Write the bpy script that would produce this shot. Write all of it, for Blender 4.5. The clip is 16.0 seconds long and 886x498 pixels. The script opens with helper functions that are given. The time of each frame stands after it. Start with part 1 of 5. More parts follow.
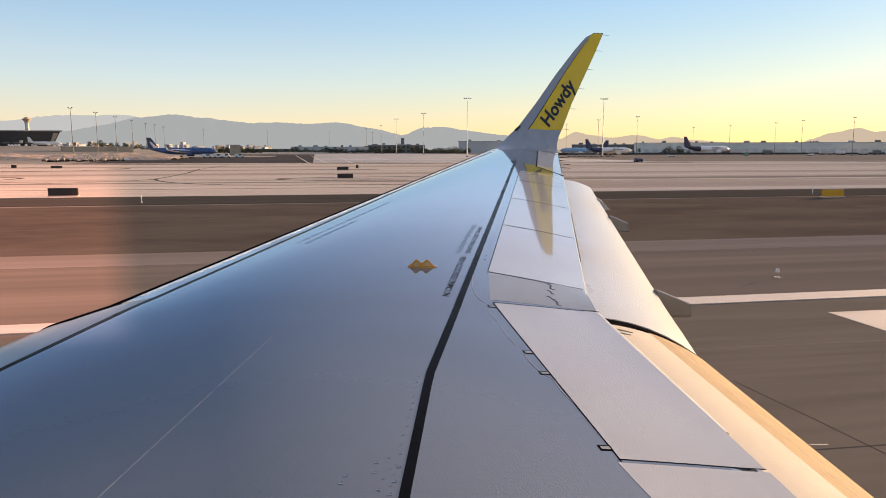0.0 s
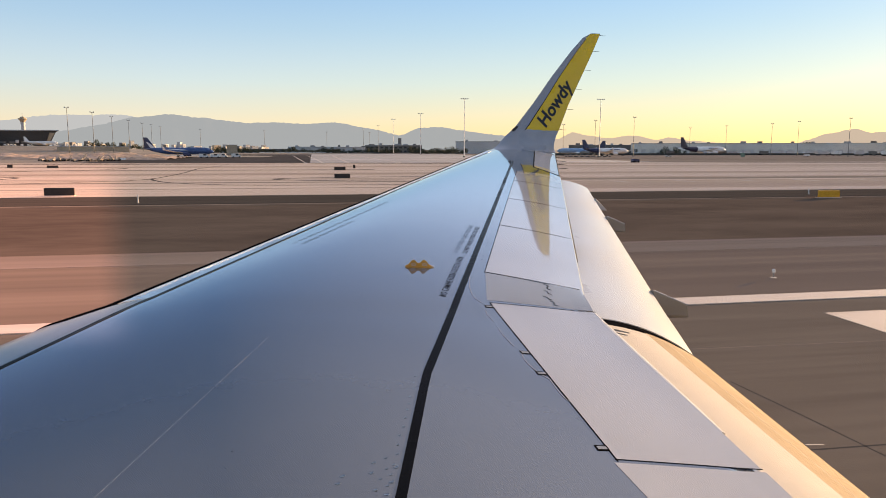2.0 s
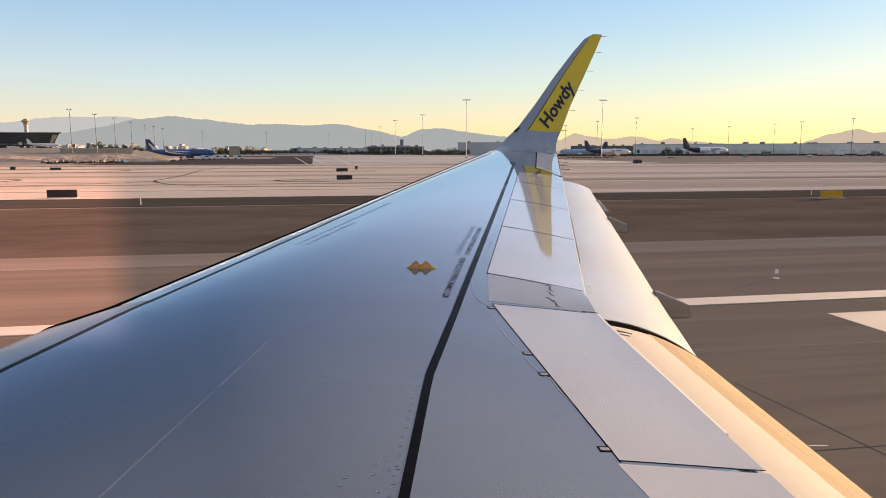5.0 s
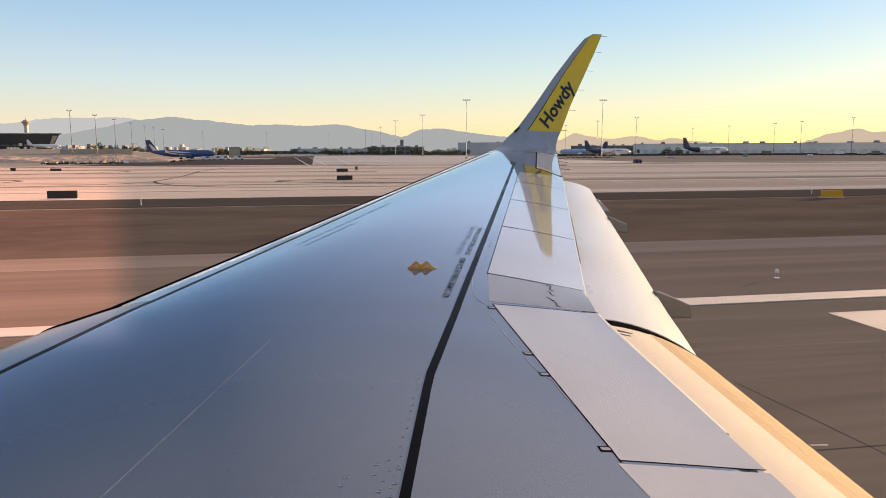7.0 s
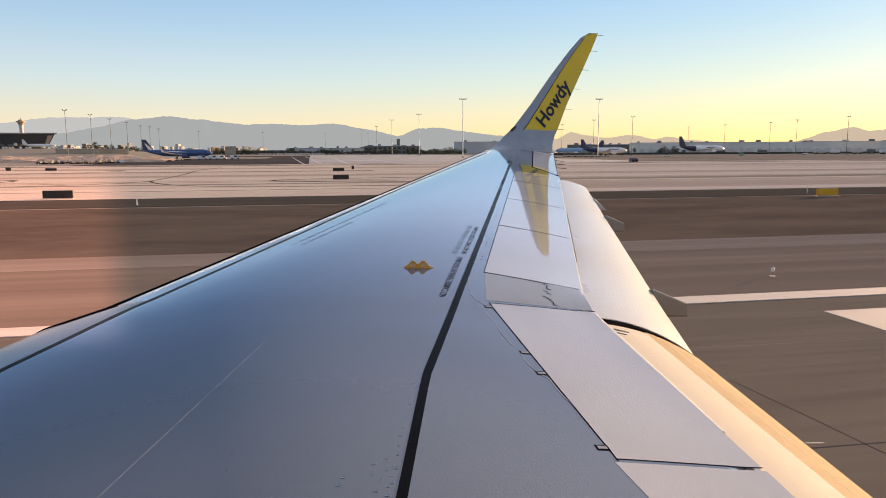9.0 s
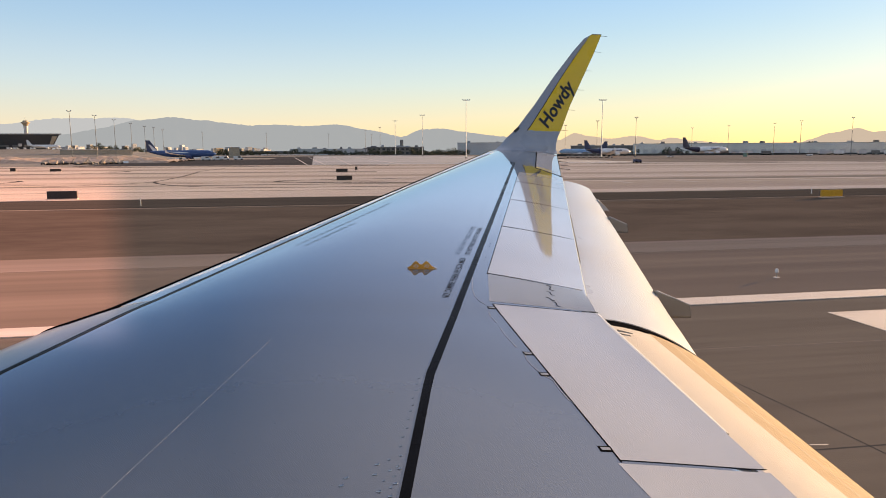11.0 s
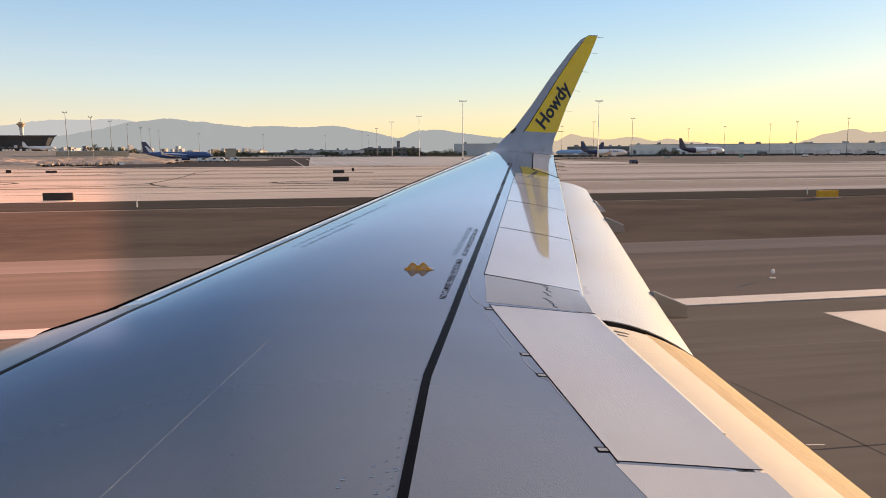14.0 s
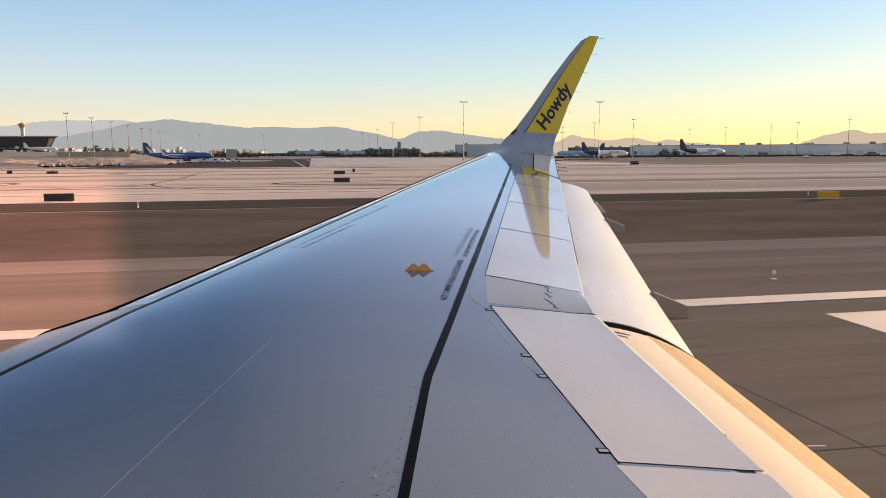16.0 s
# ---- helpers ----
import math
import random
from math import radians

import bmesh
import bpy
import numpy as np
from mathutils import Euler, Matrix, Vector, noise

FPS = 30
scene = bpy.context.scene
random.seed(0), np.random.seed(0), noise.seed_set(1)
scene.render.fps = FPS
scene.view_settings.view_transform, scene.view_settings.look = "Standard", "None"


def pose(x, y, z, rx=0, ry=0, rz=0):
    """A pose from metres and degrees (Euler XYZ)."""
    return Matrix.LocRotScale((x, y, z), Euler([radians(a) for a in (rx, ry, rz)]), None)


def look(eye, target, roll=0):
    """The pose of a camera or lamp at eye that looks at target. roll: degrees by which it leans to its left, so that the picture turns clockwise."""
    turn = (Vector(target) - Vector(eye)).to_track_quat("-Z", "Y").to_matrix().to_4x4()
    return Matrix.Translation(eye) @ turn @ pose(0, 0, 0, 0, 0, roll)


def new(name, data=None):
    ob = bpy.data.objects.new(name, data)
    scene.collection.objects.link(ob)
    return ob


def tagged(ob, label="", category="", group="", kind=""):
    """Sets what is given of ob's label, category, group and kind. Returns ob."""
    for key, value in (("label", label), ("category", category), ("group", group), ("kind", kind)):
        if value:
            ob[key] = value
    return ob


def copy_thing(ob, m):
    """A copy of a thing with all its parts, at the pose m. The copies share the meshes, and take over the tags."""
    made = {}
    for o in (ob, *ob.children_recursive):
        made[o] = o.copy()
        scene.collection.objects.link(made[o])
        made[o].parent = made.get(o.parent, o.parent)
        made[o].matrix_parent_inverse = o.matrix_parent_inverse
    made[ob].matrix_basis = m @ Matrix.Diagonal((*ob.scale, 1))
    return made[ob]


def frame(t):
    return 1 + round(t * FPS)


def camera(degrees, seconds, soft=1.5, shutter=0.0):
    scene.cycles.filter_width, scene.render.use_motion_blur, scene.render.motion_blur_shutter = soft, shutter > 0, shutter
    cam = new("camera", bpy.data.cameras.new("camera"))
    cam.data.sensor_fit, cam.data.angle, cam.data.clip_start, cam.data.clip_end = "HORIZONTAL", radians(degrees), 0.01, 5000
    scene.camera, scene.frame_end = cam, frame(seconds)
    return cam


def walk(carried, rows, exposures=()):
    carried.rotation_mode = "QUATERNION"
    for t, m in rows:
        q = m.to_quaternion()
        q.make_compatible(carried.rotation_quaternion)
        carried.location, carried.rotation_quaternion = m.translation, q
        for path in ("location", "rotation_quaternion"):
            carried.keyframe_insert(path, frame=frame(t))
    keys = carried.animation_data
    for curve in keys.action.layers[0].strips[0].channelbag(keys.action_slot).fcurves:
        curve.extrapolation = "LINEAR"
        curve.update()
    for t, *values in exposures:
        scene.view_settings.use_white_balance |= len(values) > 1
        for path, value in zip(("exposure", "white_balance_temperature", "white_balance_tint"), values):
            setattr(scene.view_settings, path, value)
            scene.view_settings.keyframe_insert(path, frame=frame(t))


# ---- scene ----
cam = camera(65, 16.0, soft=0.65)

EYE = Vector((0.0, 0.0, 4.7))


def aim(aft, down, lean):
    """The pose of the camera at the cabin window, turned aft of straight outboard and tilted down, in degrees."""
    a, d = radians(aft), radians(down)
    return look(EYE, EYE + Vector((math.cos(a) * math.cos(d), -math.sin(a) * math.cos(d), -math.sin(d))), -lean)


PATH = [(0, 10.28, 8.18, 0.01), (0.5, 10.34, 8.24, -0.14), (1, 10.44, 8.23, -0.07), (1.5, 10.51, 8.27, -0.02), (2, 10.53, 8.16, -0.07), (2.5, 10.51, 8.21, -0.07), (3, 10.39, 8.06, 0.04), (3.5, 10.34, 8.05, 0.02), (4, 10.34, 8.09, 0.08),
        (6.5, 10.35, 8.02, 0.01), (7, 10.32, 8.05, 0.17), (7.5, 10.42, 8.24, 0.20), (8, 10.50, 8.19, 0.26), (8.5, 10.55, 8.10, 0.28), (9, 10.60, 8.12, 0.25), (11.5, 10.30, 8.04, 0.23), (12, 10.47, 7.89, 0.22), (12.5, 10.65, 7.82, 0.15),
        (13, 10.74, 7.85, 0.20), (13.5, 10.67, 7.88, 0.20), (14, 10.59, 7.96, 0.30), (14.5, 10.50, 7.94, 0.35), (15, 10.47, 8.00, 0.28), (15.5, 10.53, 7.96, 0.26), (16, 10.53, 7.89, 0.28)]
walk(cam, [(t, aim(a, d, r)) for t, a, d, r in PATH], exposures=((0, 2.087, 7480, 16), (16, 2.087, 7480, 16)))

# ---- light ----
SUN_BEARING = -60.6   # degrees from straight outboard (x), anticlockwise
SUN_HEIGHT = 7.0
world = bpy.data.worlds.new("sky")
scene.world = world
world.use_nodes = True
wn, wl = world.node_tree.nodes, world.node_tree.links
sky = wn.new("ShaderNodeTexSky")
sky.sky_type, sky.sun_disc = "NISHITA", False
sky.sun_elevation = radians(SUN_HEIGHT)
sky.sun_rotation = radians(90 - SUN_BEARING)
sky.air_density, sky.dust_density, sky.ozone_density = 1.0, 0.2, 3.0
wl.new(sky.outputs[0], wn["Background"].inputs[0])
wn["Background"].inputs[1].default_value = 0.048
# pale evening haze that brightens the whole dome towards the horizon
way, parts_of_way, height = wn.new("ShaderNodeTexCoord"), wn.new("ShaderNodeSeparateXYZ"), wn.new("ShaderNodeValToRGB")
wl.new(way.outputs["Generated"], parts_of_way.inputs[0])
wl.new(parts_of_way.outputs["Z"], height.inputs[0])
for spot_at, colour in ((0.0, (0.93, 0.78, 0.58)), (0.03, (0.89, 0.78, 0.64)), (0.06, (0.76, 0.78, 0.74)), (0.09, (0.64, 0.78, 0.87)), (0.12, (0.55, 0.73, 0.90)), (0.16, (0.42, 0.65, 0.90)), (0.20, (0.33, 0.58, 0.90)), (0.27, (0.305, 0.575, 0.99)), (0.33, (0.145, 0.33, 0.69)), (0.40, (0.075, 0.19, 0.47)), (0.46, (0.045, 0.12, 0.31)), (0.54, (0.055, 0.13, 0.28)), (0.64, (0.255, 0.31, 0.435)), (1.0, (0.38, 0.445, 0.57))):
    e = height.color_ramp.elements.new(spot_at) if 0 < spot_at < 1 else height.color_ramp.elements[-1 if spot_at else 0]
    e.color = (*colour, 1)
haze, both = wn.new("ShaderNodeBackground"), wn.new("ShaderNodeAddShader")
haze.inputs[1].default_value = 0.355
# the haze is yellower low down on the sun's side
side, near_sun, low, share, warm = wn.new("ShaderNodeVectorMath"), wn.new("ShaderNodeMapRange"), wn.new("ShaderNodeMapRange"), wn.new("ShaderNodeMath"), wn.new("ShaderNodeMix")
side.operation, share.operation, warm.data_type, warm.blend_type = "DOT_PRODUCT", "MULTIPLY", "RGBA", "MULTIPLY"
side.inputs[1].default_value = (math.cos(radians(SUN_BEARING)), math.sin(radians(SUN_BEARING)), 0)
wl.new(way.outputs["Generated"], side.inputs[0])
near_sun.inputs[1].default_value, near_sun.inputs[2].default_value = 0.33, 1.0
low.inputs[1].default_value, low.inputs[2].default_value, low.inputs[3].default_value, low.inputs[4].default_value = 0.0, 0.22, 1.0, 0.0
wl.new(side.outputs["Value"], near_sun.inputs[0])
wl.new(parts_of_way.outputs["Z"], low.inputs[0])
wl.new(near_sun.outputs[0], share.inputs[0])
wl.new(low.outputs[0], share.inputs[1])
wl.new(share.outputs[0], warm.inputs[0])
wl.new(height.outputs[0], warm.inputs[6])
warm.inputs[7].default_value = (0.94, 0.73, 0.36, 1)
# broad pale glow of the sky above the low sun
above, glow, bright = wn.new("ShaderNodeValToRGB"), wn.new("ShaderNodeMath"), wn.new("ShaderNodeMix")
for spot_at, share_of in ((0.21, 0.0), (0.26, 0.31), (0.30, 0.46), (0.34, 0.46), (0.40, 0.46), (0.46, 0.54), (0.52, 0.88), (0.57, 1.0)):
    e = above.color_ramp.elements.new(spot_at) if 0.21 < spot_at < 0.57 else above.color_ramp.elements[-1 if spot_at > 0.5 else 0]
    e.position, e.color = spot_at, (share_of, share_of, share_of, 1)
glow.operation, bright.data_type, bright.blend_type = "MULTIPLY", "RGBA", "ADD"
wl.new(parts_of_way.outputs["Z"], above.inputs[0])
wl.new(above.outputs[0], glow.inputs[0])
wl.new(near_sun.outputs[0], glow.inputs[1])
wl.new(glow.outputs[0], bright.inputs[0])
wl.new(warm.outputs[2], bright.inputs[6])
bright.inputs[7].default_value = (1.48, 1.38, 1.39, 1)
wl.new(bright.outputs[2], haze.inputs[0])
wl.new(wn["Background"].outputs[0], both.inputs[0])
wl.new(haze.outputs[0], both.inputs[1])
wl.new(both.outputs[0], wn["World Output"].inputs[0])
sun = new("sun", bpy.data.lights.new("sun", "SUN"))
sun.data.energy, sun.data.angle, sun.data.color = 5.0, radians(0.6), (1.0, 0.70, 0.40)
sb, sh = radians(SUN_BEARING), radians(SUN_HEIGHT)
sun.matrix_world = look((900 * math.cos(sb) * math.cos(sh), 900 * math.sin(sb) * math.cos(sh), 900 * math.sin(sh)), (0, 0, 0))


# ---- materials ----
def surface(name, colour, rough=0.5, metal=0.0, vary=0.12, scale=3.0, fine=40.0, stretch=(1, 1, 1), coat=0.0, second=None, rough_vary=0.08, spec=0.5, island=0.0, matte=0.0):
    """A surface with variation at two scales: broad stains towards `second` and fine grain."""
    m = bpy.data.materials.new(name)
    m.use_nodes = True
    n, l = m.node_tree.nodes, m.node_tree.links
    b = n["Principled BSDF"]
    geo = n.new("ShaderNodeNewGeometry")
    mp = n.new("ShaderNodeMapping")
    mp.inputs["Scale"].default_value = stretch
    l.new(geo.outputs["Position"], mp.inputs["Vector"])
    broad, grain = n.new("ShaderNodeTexNoise"), n.new("ShaderNodeTexNoise")
    broad.inputs["Scale"].default_value, broad.inputs["Detail"].default_value = scale, 5
    grain.inputs["Scale"].default_value, grain.inputs["Detail"].default_value = fine, 3
    for t in (broad, grain):
        l.new(mp.outputs[0], t.inputs["Vector"])
    dark = second or tuple(c * (1 - 2.2 * vary) for c in colour)
    mix = n.new("ShaderNodeMix")
    mix.data_type = "RGBA"
    mix.inputs[6].default_value, mix.inputs[7].default_value = (*colour, 1), (*dark, 1)
    ramp = n.new("ShaderNodeMapRange")
    ramp.inputs[1].default_value, ramp.inputs[2].default_value = 0.35, 0.7
    l.new(broad.outputs["Fac"], ramp.inputs[0])
    l.new(ramp.outputs[0], mix.inputs[0])
    hsv = n.new("ShaderNodeHueSaturation")
    val = n.new("ShaderNodeMapRange")
    val.inputs[1].default_value, val.inputs[2].default_value = 0.3, 0.7
    val.inputs[3].default_value, val.inputs[4].default_value = 1 - vary, 1 + vary
    l.new(grain.outputs["Fac"], val.inputs[0])
    if island:
        info = n.new("ShaderNodeNewGeometry")
        add = n.new("ShaderNodeMath")
        add.operation = "MULTIPLY_ADD"
        add.inputs[1].default_value = island
        l.new(info.outputs["Random Per Island"], add.inputs[0])
        l.new(val.outputs[0], add.inputs[2])
        l.new(add.outputs[0], hsv.inputs["Value"])
    else:
        l.new(val.outputs[0], hsv.inputs["Value"])
    l.new(mix.outputs[2], hsv.inputs["Color"])
    l.new(hsv.outputs[0], b.inputs["Base Color"])
    rr = n.new("ShaderNodeMapRange")
    rr.inputs[1].default_value, rr.inputs[2].default_value = 0.3, 0.7
    rr.inputs[3].default_value, rr.inputs[4].default_value = max(0.02, rough - rough_vary), min(1, rough + rough_vary)
    l.new(broad.outputs["Fac"], rr.inputs[0])
    l.new(rr.outputs[0], b.inputs["Roughness"])
    b.inputs["Metallic"].default_value = metal
    b.inputs["Diffuse Roughness"].default_value = matte
    b.inputs["Specular IOR Level"].default_value = spec
    b.inputs["Coat Weight"].default_value = coat
    b.inputs["Coat Roughness"].default_value = 0.03
    b.inputs["Coat IOR"].default_value = 1.65
    return m


wing_grey = surface("wing_grey_paint", (0.077, 0.105, 0.156), 0.08, vary=0.03, scale=0.9, fine=14, coat=1.0, spec=0.5, rough_vary=0.03)
root_grey = surface("root_grey_paint", (0.17, 0.195, 0.25), 0.32, vary=0.04, scale=1.2, fine=16, spec=0.5, coat=0.2)
panel_grey = surface("panel_grey_paint", (0.495, 0.505, 0.53), 0.05, vary=0.018, scale=1.6, fine=18, coat=0.45, second=(0.44, 0.45, 0.475), rough_vary=0.02)
seal_grey = surface("sealed_panel_grey", (0.29, 0.31, 0.345), 0.2, vary=0.05, scale=2.0, fine=30)
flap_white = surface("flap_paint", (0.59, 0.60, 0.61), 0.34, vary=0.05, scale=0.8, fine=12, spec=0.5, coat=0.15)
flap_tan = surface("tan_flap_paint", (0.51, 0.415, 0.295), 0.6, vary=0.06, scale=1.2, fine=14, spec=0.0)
# the flap's white paint again, with warm sunlight put into the colour
flap_inner = surface("warm_lit_flap_paint", (0.72, 0.665, 0.585), 0.6, vary=0.05, scale=0.8, fine=12, spec=0.0)
# grey holds the shade on the fairings' near sides
fairing_grey = surface("shaded_fairing_paint", (0.33, 0.31, 0.275), 0.5, vary=0.05, scale=2, fine=20)
bare_metal = surface("polished_aluminium", (0.72, 0.77, 0.84), 0.36, metal=1.0, vary=0.05, scale=2, fine=30)
highlight_white = surface("painted_edge_highlight", (0.66, 0.70, 0.75), 0.3, vary=0.05, scale=3, fine=30, coat=0.3)
black_paint = surface("black_stripe_paint", (0.018, 0.019, 0.022), 0.35, vary=0.15, scale=3, fine=60)
stripe_grey = surface("dark_grey_stripe_paint", (0.005, 0.006, 0.009), 0.25, vary=0.15, scale=2, fine=60, spec=0.02)
gap_shade_brown = surface("dark_brown_gap_shade", (0.035, 0.028, 0.024), 0.7, vary=0.2, scale=8, fine=50, spec=0.1)
rubber = surface("black_rubber_seal", (0.012, 0.012, 0.013), 0.8, vary=0.2, scale=6, fine=60, spec=0.0)
faded_letter = surface("worn_stencil_paint", (0.035, 0.037, 0.045), 0.5, vary=0.2, scale=6, fine=90, spec=0.0)
letter_grey = surface("stencil_grey_paint", (0.015, 0.016, 0.02), 0.5, vary=0.2, scale=6, fine=90, spec=0.0)
faded_grey = surface("faded_stencil_paint", (0.050, 0.064, 0.094), 0.08, vary=0.2, scale=6, fine=90, spec=0.5, coat=0.75)
winglet_grey = surface("winglet_grey_paint", (0.30, 0.335, 0.39), 0.3, vary=0.04, scale=1.2, fine=20, coat=0.2)
winglet_yellow = surface("yellow_winglet_paint", (0.80, 0.56, 0.02), 0.3, vary=0.05, scale=1.5, fine=20, coat=0.3)
fitting_yellow = surface("orange_yellow_fitting", (0.58, 0.33, 0.04), 0.3, vary=0.10, scale=14, fine=120)
fuselage_white = surface("fuselage_paint", (0.52, 0.50, 0.44), 0.3, vary=0.03, scale=0.6, fine=10)
steel = surface("gear_steel", (0.4, 0.41, 0.42), 0.4, metal=0.6, vary=0.1, scale=5, fine=40)

# ---- mesh helpers ----
def part(name, bm, material, parent=None, label="", smooth=False):
    me = bpy.data.meshes.new(name)
    bmesh.ops.recalc_face_normals(bm, faces=bm.faces[:])
    bm.to_mesh(me)
    bm.free()
    me.materials.append(material)
    if smooth:
        me.polygons.foreach_set("use_smooth", [True] * len(me.polygons))
        me.set_sharp_from_angle(angle=radians(38))
    ob = new(name, me)
    if parent:
        ob.parent = parent
    if label:
        ob["label"] = label
    return ob


def thing(name, m, label, category, group="", kind=""):
    ob = new(name)
    ob.matrix_world = m
    return tagged(ob, label, category, group, kind)


def box(bm, x0, x1, y0, y1, z0, z1, bevel=0.0):
    v = [bm.verts.new((x, y, z)) for x in (x0, x1) for y in (y0, y1) for z in (z0, z1)]
    fs = [bm.faces.new([v[i] for i in f]) for f in ((0, 1, 3, 2), (4, 6, 7, 5), (0, 4, 5, 1), (2, 3, 7, 6), (0, 2, 6, 4), (1, 5, 7, 3))]
    if bevel:
        es = list({e for f in fs for e in f.edges})
        bmesh.ops.bevel(bm, geom=es, offset=bevel, segments=2, affect="EDGES", profile=0.6)
    return bm


def boxm(*a, **k):
    return box(bmesh.new(), *a, **k)


def loft(bm, rings, cap=True, closed=True):
    vs = [[bm.verts.new(p) for p in r] for r in rings]
    n = len(vs[0])
    for a, b in zip(vs, vs[1:]):
        for i in range(n if closed else n - 1):
            j = (i + 1) % n
            bm.faces.new((a[i], a[j], b[j], b[i]))
    if cap:
        bm.faces.new(vs[0][::-1])
        bm.faces.new(vs[-1])
    return bm


def tube(bm, p, q, r0, r1=None, n=8):
    p, q = Vector(p), Vector(q)
    r1 = r0 if r1 is None else r1
    w = (q - p).normalized()
    u = w.orthogonal().normalized()
    s = w.cross(u)
    ring = lambda c, r: [c + r * (math.cos(6.28319 * i / n) * u + math.sin(6.28319 * i / n) * s) for i in range(n)]
    return loft(bm, [ring(p, r0), ring(q, r1)])


# ---- the airliner's wing ----
SLOPE = math.tan(radians(5.3))


def lead(x):
    t = min(max((4.75 - x) / 0.35, 0.0), 1.0)
    return 1.735 - 0.505 * (x - 4.2) + 0.09 * t * t * (3 - 2 * t)


def trail(x):
    return -1.90 - 0.331 * max(0.0, x - 4.6)


def half_thick(u):
    u = min(max(u, 0.0), 1.0)
    return 0.5 * (0.2969 * math.sqrt(u) - 0.126 * u - 0.3516 * u * u + 0.2843 * u ** 3 - 0.1015 * u ** 4)


def top(x, y):
    """Height of the wing's upper skin."""
    c = lead(x) - trail(x)
    u = (lead(x) - y) / c
    sag = 0.075 * max(0.0, u - 0.68) ** 2 * min(max((x - 4.8) / 0.8, 0.0), 1.0)
    return 4.72 - (15 - x) * SLOPE + c * (half_thick(u) - 0.055 - 0.012 * (u - 0.4) - sag)


def on(x, y, up=0.0):
    return Vector((x, y, top(x, y) + up))


def slab(corners, up, thick, nx=10, ny=6, lift=0.0):
    """A thin panel that follows the skin over a four-cornered patch of the plan."""
    a, b, c, d = [Vector(p) for p in corners]
    bm = bmesh.new()
    grid = []
    for i in range(nx + 1):
        row = []
        for j in range(ny + 1):
            s, t = i / nx, j / ny
            p = (a * (1 - s) + b * s) * (1 - t) + (d * (1 - s) + c * s) * t
            row.append((p.x, p.y, up + lift * t))
        grid.append(row)
    hi = [[bm.verts.new(on(x, y, h)) for x, y, h in r] for r in grid]
    lo = [[bm.verts.new(on(x, y, h - thick)) for x, y, h in r] for r in grid]
    for i in range(nx):
        for j in range(ny):
            bm.faces.new((hi[i][j], hi[i + 1][j], hi[i + 1][j + 1], hi[i][j + 1]))
            bm.faces.new((lo[i][j], lo[i][j + 1], lo[i + 1][j + 1], lo[i + 1][j]))
    for i in range(nx):
        for j, q in ((0, 0), (ny, 0)):
            bm.faces.new((hi[i][j], lo[i][j], lo[i + 1][j], hi[i + 1][j]))
    for j in range(ny):
        for i in (0, nx):
            bm.faces.new((hi[i][j], hi[i][j + 1], lo[i][j + 1], lo[i][j]))
    return bm


def ribbon(points, widths, up=0.0022, steps=8):
    """A flat painted band on the skin along a line of the plan."""
    bm = bmesh.new()
    pts = []
    for (p, q), (w0, w1) in zip(zip(points, points[1:]), zip(widths, widths[1:])):
        for k in range(steps):
            s = k / steps
            pts.append((p[0] + (q[0] - p[0]) * s, p[1] + (q[1] - p[1]) * s, w0 + (w1 - w0) * s))
    pts.append((*points[-1], widths[-1]))
    rows = []
    for i, (x, y, w) in enumerate(pts):
        a, b = pts[max(0, i - 1)], pts[min(len(pts) - 1, i + 1)]
        d = Vector((b[0] - a[0], b[1] - a[1])).normalized()
        nx, ny = -d.y * w / 2, d.x * w / 2
        rows.append([on(x + nx, y + ny, up), on(x - nx, y - ny, up), on(x - nx, y - ny, up - 0.003), on(x + nx, y + ny, up - 0.003)])
    return loft(bm, rows)


plane = thing("airliner", pose(0, 0, 0), "grey twin-jet airliner wing with yellow winglet, flaps lowered", "airliner")

XS = [0.3, 1.2] + [2.0 + 0.25 * k for k in range(53)]
US = [0, 0.0015, 0.004, 0.008, 0.014, 0.022, 0.035, 0.05, 0.07, 0.09, 0.115, 0.14, 0.17, 0.2, 0.24, 0.28] + [0.32 + 0.68 * k / 20 for k in range(21)]


def section(x):
    c = lead(x) - trail(x)
    hi = [Vector((x, lead(x) - u * c, top(x, lead(x) - u * c))) for u in US]
    lo = [Vector((x, lead(x) - u * c, top(x, lead(x) - u * c) - 1.7 * c * half_thick(u) - 0.012)) for u in US[::-1]]
    return hi + lo


wing = part("wing", loft(bmesh.new(), [section(x) for x in XS]), wing_grey, plane, "glossy grey wing upper skin", smooth=True)


def skin_normal(x, y):
    """The upper skin's normal with the nose's roundness kept to the slats: behind them the skin is nearly flat."""
    e = 0.01
    u = (lead(x) - y) / (lead(x) - trail(x))
    sx = (top(x + e, y - 0.42 * e) - top(x - e, y + 0.42 * e)) / (2 * e) + 0.42 * (top(x, y + e) - top(x, y - e)) / (2 * e)
    sy = (top(x, y + e) - top(x, y - e)) / (2 * e)
    flat = 1.0 - 0.72 * min(max((0.42 - u) / 0.30, 0.0), 1.0)
    return Vector((-sx, -sy * flat if u < 0.42 else -sy, 1.0)).normalized()


soft = []
for v in wing.data.vertices:
    x, y, z = v.co
    u = (lead(x) - y) / (lead(x) - trail(x))
    soft.append(skin_normal(x, y) if 0.045 < u < 0.97 and z > top(x, y) - 0.004 else v.normal.copy())
wing.data.normals_split_custom_set_from_vertices(soft)

# leading-edge slats: bright metal noses with gaps between
SLAT_END = [(4.2, 1.297), (4.616, 1.121), (6.533, 0.207), (9.745, -1.30), (14.2, -3.60), (15.0, -4.01)]


